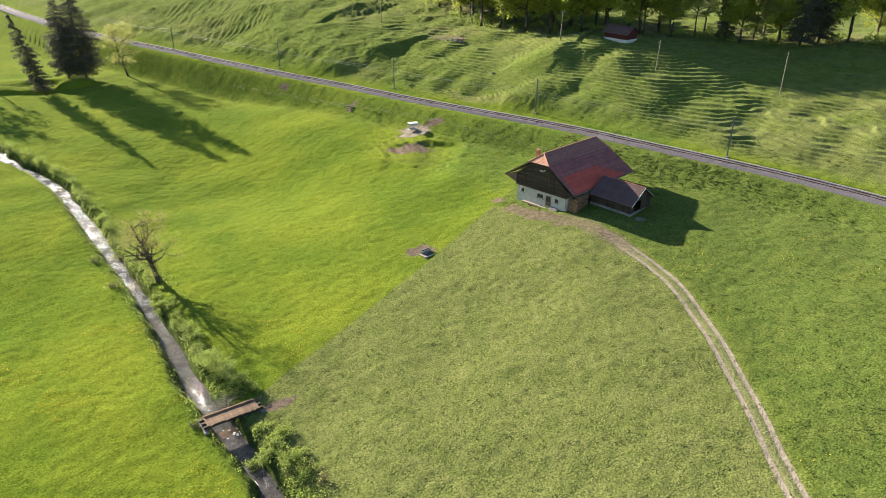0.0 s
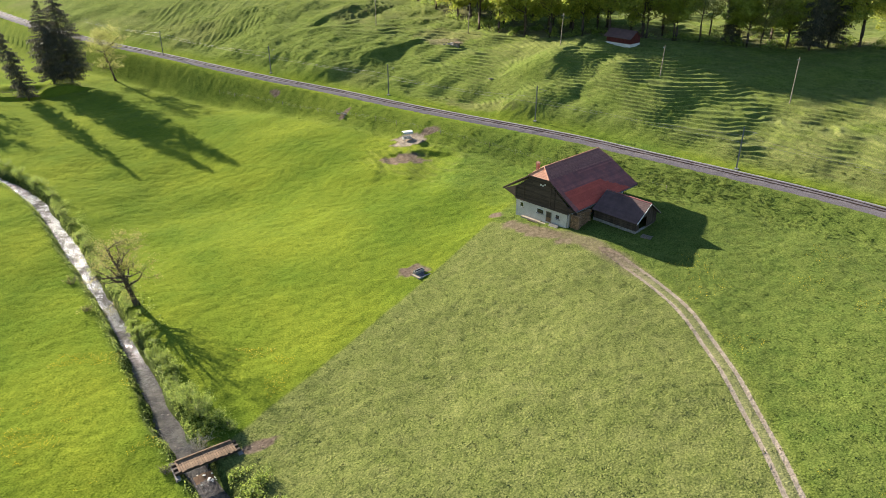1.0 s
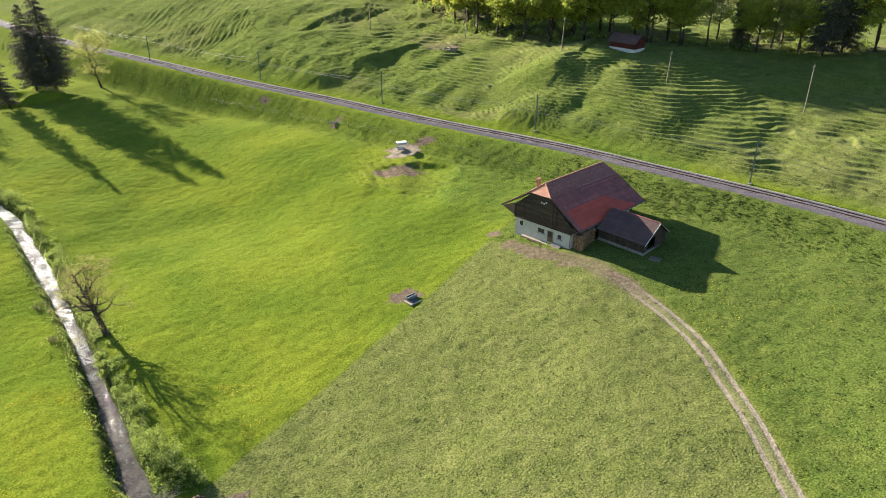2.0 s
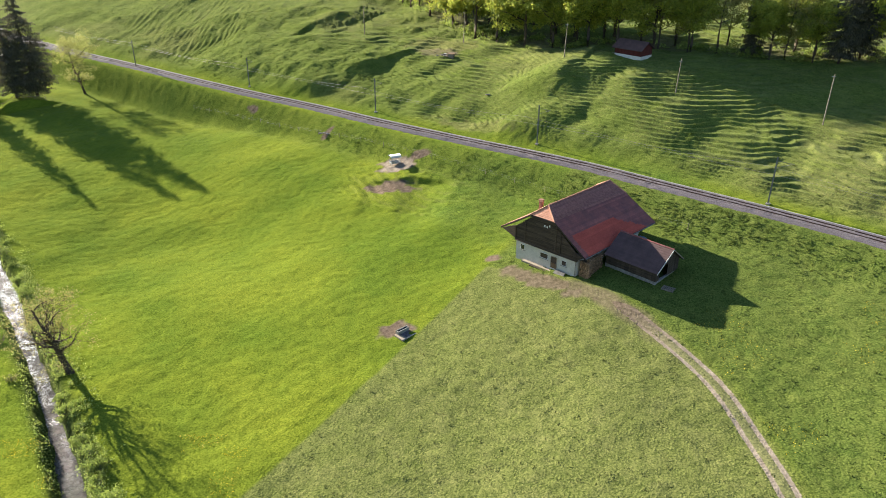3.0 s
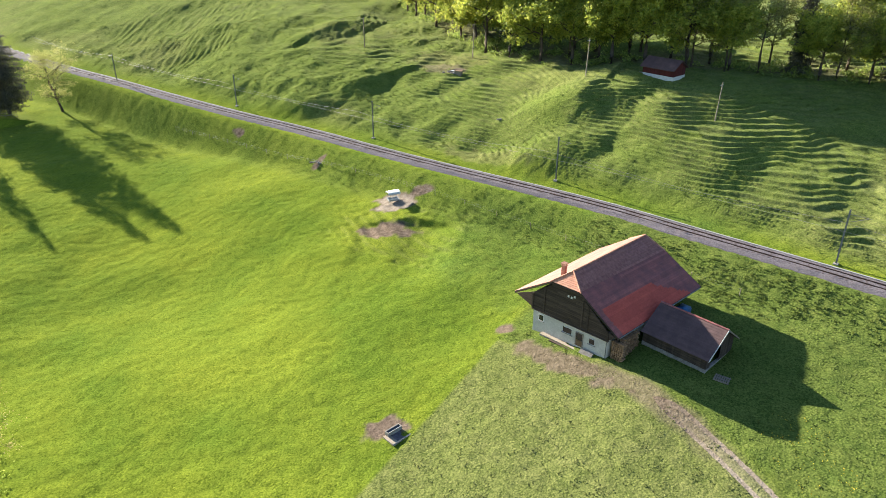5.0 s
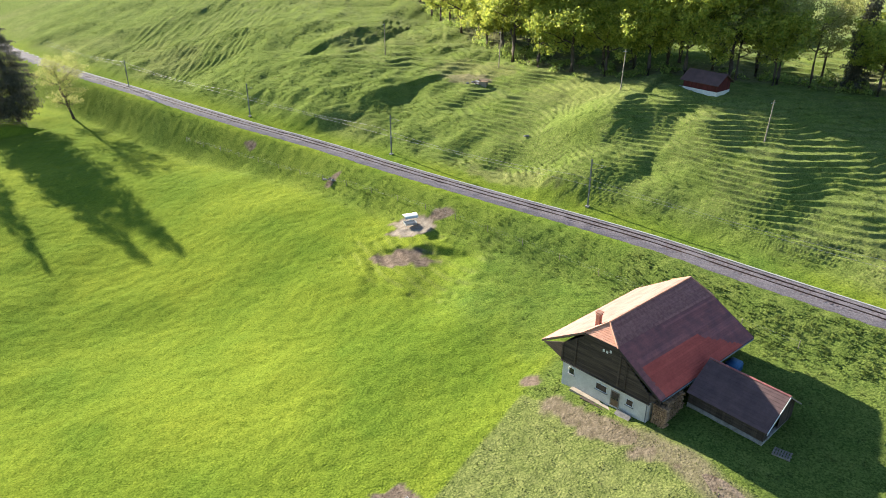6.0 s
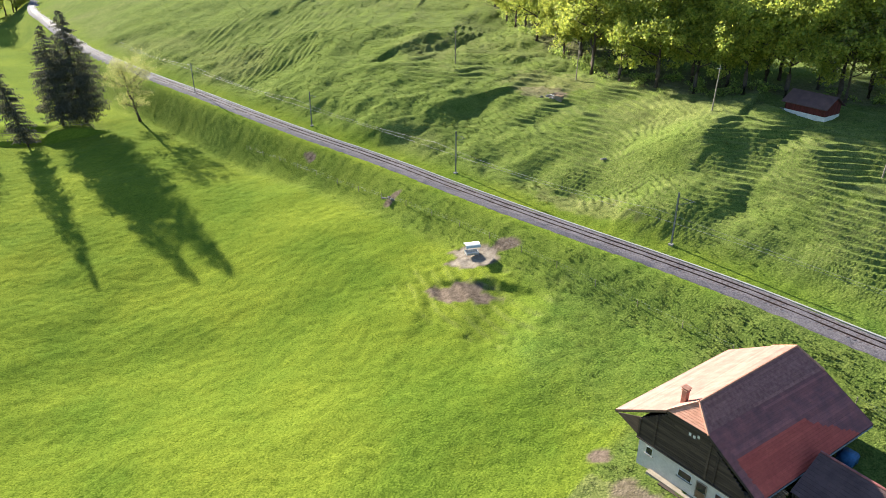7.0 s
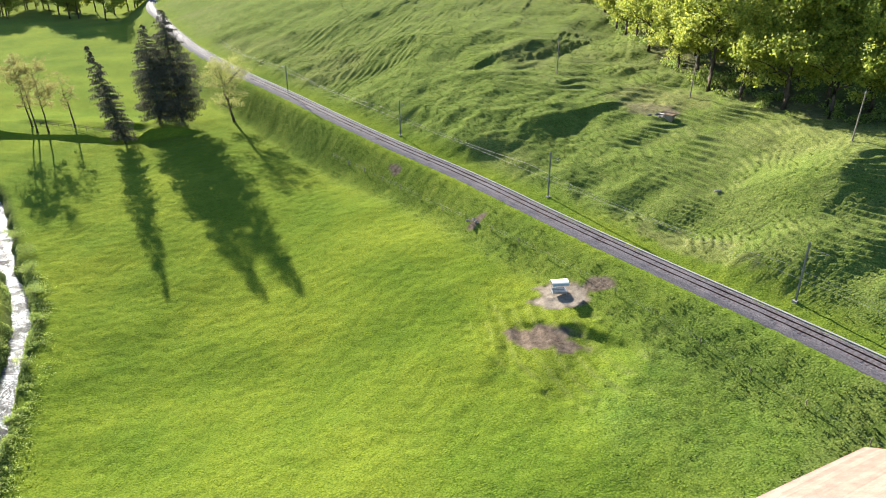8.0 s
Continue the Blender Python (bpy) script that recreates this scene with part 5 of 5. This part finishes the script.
# ---- bushes, stones, fences, wires ----
def bush(seed, x, y, r, h, mat, label, leaves=900, twigs=10, lift=0.0):
    rng = random.Random(seed)
    b = thing("bush", (x, y, ground_at(x, y) + lift), label, "bush", "bushes along the brook")
    bm, ends = bmesh.new(), []
    for k in range(twigs):
        a, o = rng.uniform(0, 6.28), rng.uniform(0, 0.3) * r
        tilt = rng.uniform(0.1, 0.9)
        p = Vector((math.cos(a) * o, math.sin(a) * o, -0.2))
        q = p + Vector((math.cos(a) * r * tilt, math.sin(a) * r * tilt, h * rng.uniform(0.6, 1.0)))
        m = p.lerp(q, 0.5) + Vector((rng.gauss(0, 0.12), rng.gauss(0, 0.12), 0.1)) * r
        tube(bm, [p, m, q], [0.035, 0.022, 0.008], 4)
        for _ in range(4):
            s = p.lerp(q, rng.uniform(0.3, 0.95))
            e = s + Vector((rng.gauss(0, 0.35) * r, rng.gauss(0, 0.35) * r, rng.uniform(0.05, 0.35) * h))
            tube(bm, [s, e], [0.014, 0.005], 3)
            ends.append(e)
        ends += [m, q]
    part("brushwood", bm, TWIG if leaves else DEAD_TWIG, b)
    if leaves:
        spots = []
        while len(spots) < leaves:
            e = rng.choice(ends)
            w = r * 0.16
            spots += [(e.x + rng.gauss(0, w), e.y + rng.gauss(0, w), max(0.05, e.z + rng.gauss(0, w))) for _ in range(14)]
        part("leaves", leaf_mesh("leaves", spots[:leaves], 0.085, rng, mat), None, b)


BUSHES = [(-43.2, 91.6, 0.8, 0.9, 600), (-41.0, 88.2, 1.0, 1.1, 800), (-36.2, 82.6, 1.1, 1.2, 900), (-33.2, 79.0, 1.3, 1.4, 1100), (-31.6, 76.6, 1.0, 1.0, 700), (-29.6, 74.0, 1.3, 1.7, 1500), (-27.0, 71.0, 1.5, 2.0, 1700), (-22.8, 68.6, 1.1, 1.2, 900), (-18.3, 57.4, 1.0, 1.1, 900), (-17.2, 60.6, 1.0, 1.1, 900), (-14.8, 57.4, 0.9, 0.9, 700), (-30.5, 73.9, 1.0, 1.1, 700), (-28.4, 72.8, 1.9, 2.2, 2200), (-26.4, 70.6, 1.6, 2.0, 1500), (-24.4, 69.6, 1.3, 1.7, 1100), (-19.8, 57.6, 1.0, 1.1, 800), (-17.6, 59.0, 0.9, 1.1, 700), (-15.9, 56.6, 1.3, 1.4, 1300), (-13.9, 55.0, 1.2, 1.1, 800), (-34.4, 81.0, 1.3, 1.5, 900), (-36.6, 82.8, 1.1, 1.2, 700), (-40.8, 88.6, 0.9, 1.1, 700), (-42.7, 91.4, 0.9, 1.1, 600), (-61.0, 117.6, 1.2, 1.4, 700), (-56.0, 109.0, 1.1, 1.2, 600), (-64.5, 121.5, 1.1, 1.2, 600), (-71.5, 130.5, 1.3, 1.4, 800), (-84.0, 145.0, 1.6, 1.8, 1100), (-90.5, 150.5, 1.7, 2.0, 1200), (-96.0, 155.5, 1.5, 1.8, 900), (-101.5, 159.0, 1.6, 2.0, 1000), (-78.2, 139.4, 1.2, 1.3, 700)]
for k, (x, y, r, h, n) in enumerate(BUSHES):
    bush(200 + k, x, y, r, h, BUSH, "leafy green bush on the bank of the brook", n, 9)
for k, (x, y, r, h, n) in enumerate([(-47.8, 97.2, 1.9, 1.6, 350), (-57.5, 104.0, 1.0, 1.2, 120), (-50.8, 95.0, 1.1, 1.1, 120), (-12.0, 53.4, 1.0, 1.2, 90), (-27.5, 62.4, 1.1, 0.7, 40)]):
    bush(260 + k, x, y, r, h, YOUNG, "twiggy half-bare brown bush beside the brook", n, 18)
bush(280, -25.2, 65.8, 1.9, 2.3, YOUNG, "bare grey dead brushwood beside the footbridge", 0, 44, 0.4)


def weeds():
    """Rank herbs along the brook's banks."""
    g = np.random.default_rng(9)
    n = 60000
    i = g.integers(60, len(STREAM) - 1, n)
    side = np.where(g.random(n) < 0.86, -1, 1)
    way = STREAM[np.minimum(i + 1, len(STREAM) - 1), :2] - STREAM[i, :2]
    way /= np.linalg.norm(way, axis=1)[:, None] + 1e-9
    off = np.where(side < 0, 1.3 + np.abs(g.normal(0, 1.3, n)), 1.3 + np.abs(g.normal(0, 0.35, n)))
    p = STREAM[i, :2] + np.stack([way[:, 1], -way[:, 0]], 1) * (off * side)[:, None] + g.normal(0, 0.4, (n, 2))
    lump = ripple(p[:, 0], p[:, 1], 2.2, 99)
    p = p[lump > -0.25]
    z = lookup("z", p[:, 0], p[:, 1])
    far = np.abs(off_line(STREAM, p[:, 0], p[:, 1])[0])
    keep = (far > 1.0) & (np.hypot(p[:, 0] + 23.8, p[:, 1] - 64) > 3.4)
    p, z = p[keep], z[keep]
    spots = np.c_[p, z + np.abs(g.normal(0.15, 0.22, len(p)))]
    me = leaf_mesh("bank_weeds", spots, 0.10, random.Random(3), BUSH)
    tagged(new("bank_weeds", me), "rank green herbs along the banks of the brook", "weeds", kind="stuff")


weeds()


def dandelions():
    """Yellow flower heads scattered in drifts over the uncut meadow."""
    g = np.random.default_rng(14)
    x, y = np.r_[g.uniform(-62, -18, 34000), g.uniform(30, 62, 9000)], np.r_[g.uniform(46, 84, 34000), g.uniform(46, 100, 9000)]
    ok = (ripple(x, y, 6, 61) + 0.5 * ripple(x, y, 1.8, 62) > 0.35) & (lookup("mown", x, y) * (1 - lookup("deep", x, y)) < 0.3) & (np.abs(off_line(STREAM, x, y)[0]) > 1.6) & (np.abs(off_line(LANE, x, y)[0]) > 1.5)
    x, y = x[ok], y[ok]
    me = leaf_mesh("dandelions", np.c_[x, y, lookup("z", x, y) + g.uniform(0.06, 0.14, len(x))], 0.05, random.Random(6), FLOWER)
    tagged(new("dandelions", me), "small yellow dandelion heads dotted through the grass", "flowers", kind="stuff")


FLOWER = leaf_material("dandelion_yellow", (0.45, 0.30, 0.01), (0.70, 0.52, 0.03), 0.2)
dandelions()


def stone_pile(seed, x, y, n, size, spread, label, category="stones"):
    rng = random.Random(seed)
    s = thing("stone_pile", planted(x, y), label, category)
    for _ in range(n):
        bm = bmesh.new()
        bmesh.ops.create_icosphere(bm, subdivisions=1, radius=1)
        q = size * rng.uniform(0.5, 1.3)
        for v in bm.verts:
            v.co = Vector((v.co.x * q * rng.uniform(0.8, 1.25), v.co.y * q * rng.uniform(0.7, 1.1), v.co.z * q * rng.uniform(0.5, 0.8)))
        st = part("stone", bm, STONE, s)
        a, o = rng.uniform(0, 6.28), spread * math.sqrt(rng.random())
        st.matrix_local = pose(math.cos(a) * o, math.sin(a) * o * 0.6, size * 0.2 + rng.uniform(0, 0.3) * size * 2 * (1 - o / spread), 0, 0, rng.uniform(0, 360))


stone_pile(1, -23.8, 174.6, 16, 0.28, 1.3, "heap of dark stones and rubble on the bank")
stone_pile(2, 2.0, 205.6, 12, 0.32, 1.9, "loose pale stones around the spring on the slope")
stone_pile(3, 11.2, 177.5, 3, 0.35, 0.6, "few grey stones showing in the grass")
stone_pile(4, -31.6, 73.0, 5, 0.3, 0.9, "wet grey stones in the brook")
stone_pile(5, -23.6, 62.4, 18, 0.22, 1.3, "stones of the small weir below the bridge")


def build_spring():
    s = thing("spring_box", planted(3.6, 204.2), "small wooden spring box with a pale board on top", "spring box", turn=-30)
    part("box", boxed(((-0.7, -0.5, -0.4), (0.7, 0.5, 0.7))), GREY_WOOD, s)
    part("lid", boxed(((-0.8, -0.6, 0.703), (0.8, 0.6, 0.76))), BROWN_WOOD, s)
    part("board", boxed(((-1.9, -0.2, 0.55), (-0.705, 0.1, 0.63))), WHITE, s, "pale loose board")


build_spring()


def fence(name, line, gap, h, label, rails=False):
    f = thing(name, (0, 0, 0), label, "fence")
    run = np.r_[0, np.cumsum(np.linalg.norm(np.diff(line, axis=0), axis=1))]
    rng = random.Random(5)
    tops = []
    for s in np.arange(0, run[-1], gap):
        x, y = float(np.interp(s, run, line[:, 0])), float(np.interp(s, run, line[:, 1]))
        z = ground_at(x, y)
        tops.append(Vector((x, y, z)))
        part("post", tube(bmesh.new(), [(x, y, z - 0.3), (x + rng.uniform(-0.06, 0.06), y, z + h)], [0.055, 0.045], 6), GREY_WOOD, f)
    for up in ((0.5 * h, 0.88 * h)):
        for a, b in zip(tops, tops[1:]):
            part("rail" if rails else "wire", tube(bmesh.new(), [a + Vector((0, 0, up)), b + Vector((0, 0, up))], [0.05 if rails else 0.006] * 2, 4), GREY_WOOD if rails else DARK_STEEL, f)


fence("pasture_fence", spline([(-62, 203), (-44, 189.5), (-30, 179), (-14, 166.5), (3, 152.5), (16, 141.5), (30, 128.5), (42, 117)]), 6.5, 1.0, "thin wire pasture fence along the foot of the railway bank")
fence("ditch_fence", spline([(-152, 214), (-138, 211), (-126, 209.5), (-116, 212), (-107, 218)]), 2.6, 1.1, "old pale pole fence along the scarp", True)

MASTS = [(-86.5, 229.8), (-47.8, 205.3), (-13.3, 179.8), (19.5, 153.3), (50.9, 123.6)]


def build_wires():
    w = thing("overhead_line", (0, 0, 0), "thin overhead wires above the railway track", "wire")
    span = np.r_[0, np.cumsum(np.linalg.norm(np.diff(RAIL_FINE[:, :2], axis=0), axis=1))]
    runs = [float(off_line(RAIL_FINE, [x], [y])[1][0]) for x, y in MASTS]
    runs = [runs[0] - 45] + runs + [runs[-1] + 45]
    for up, sag in ((5.5, 0.05), (6.6, 0.8)):
        for a, b in zip(runs, runs[1:]):
            pts = []
            for k in range(9):
                s = a + (b - a) * k / 8
                x, y = float(np.interp(s, span, RAIL_FINE[:, 0])), float(np.interp(s, span, RAIL_FINE[:, 1]))
                pts.append((x, y, float(rail_height(x)) + 0.4 + up - sag * 4 * (k / 8) * (1 - k / 8)))
            part("wire", tube(bmesh.new(), pts, [0.014] * 9, 4), DARK_STEEL, w)


build_wires()

# ---- far wood on the valley floor ----
FAR = copy_thing(WOOD[0], Matrix.Translation((0, -900, 0)))
rng = random.Random(31)
for k in range(26):
    x, y = rng.uniform(-345, -262), rng.uniform(362, 402)
    t = copy_thing(FAR, Matrix.Translation(planted(x, y)) @ Matrix.Rotation(rng.uniform(0, 6.28), 4, "Z"))
    t.scale = (1.1, 1.1, rng.uniform(0.8, 1.1))
    tagged(t, "distant deciduous tree of the valley wood in haze", "tree", "far valley wood")
for w in (*WOOD, FAR):
    for o in (*w.children_recursive, w):
        bpy.data.objects.remove(o)

build_sleepers()
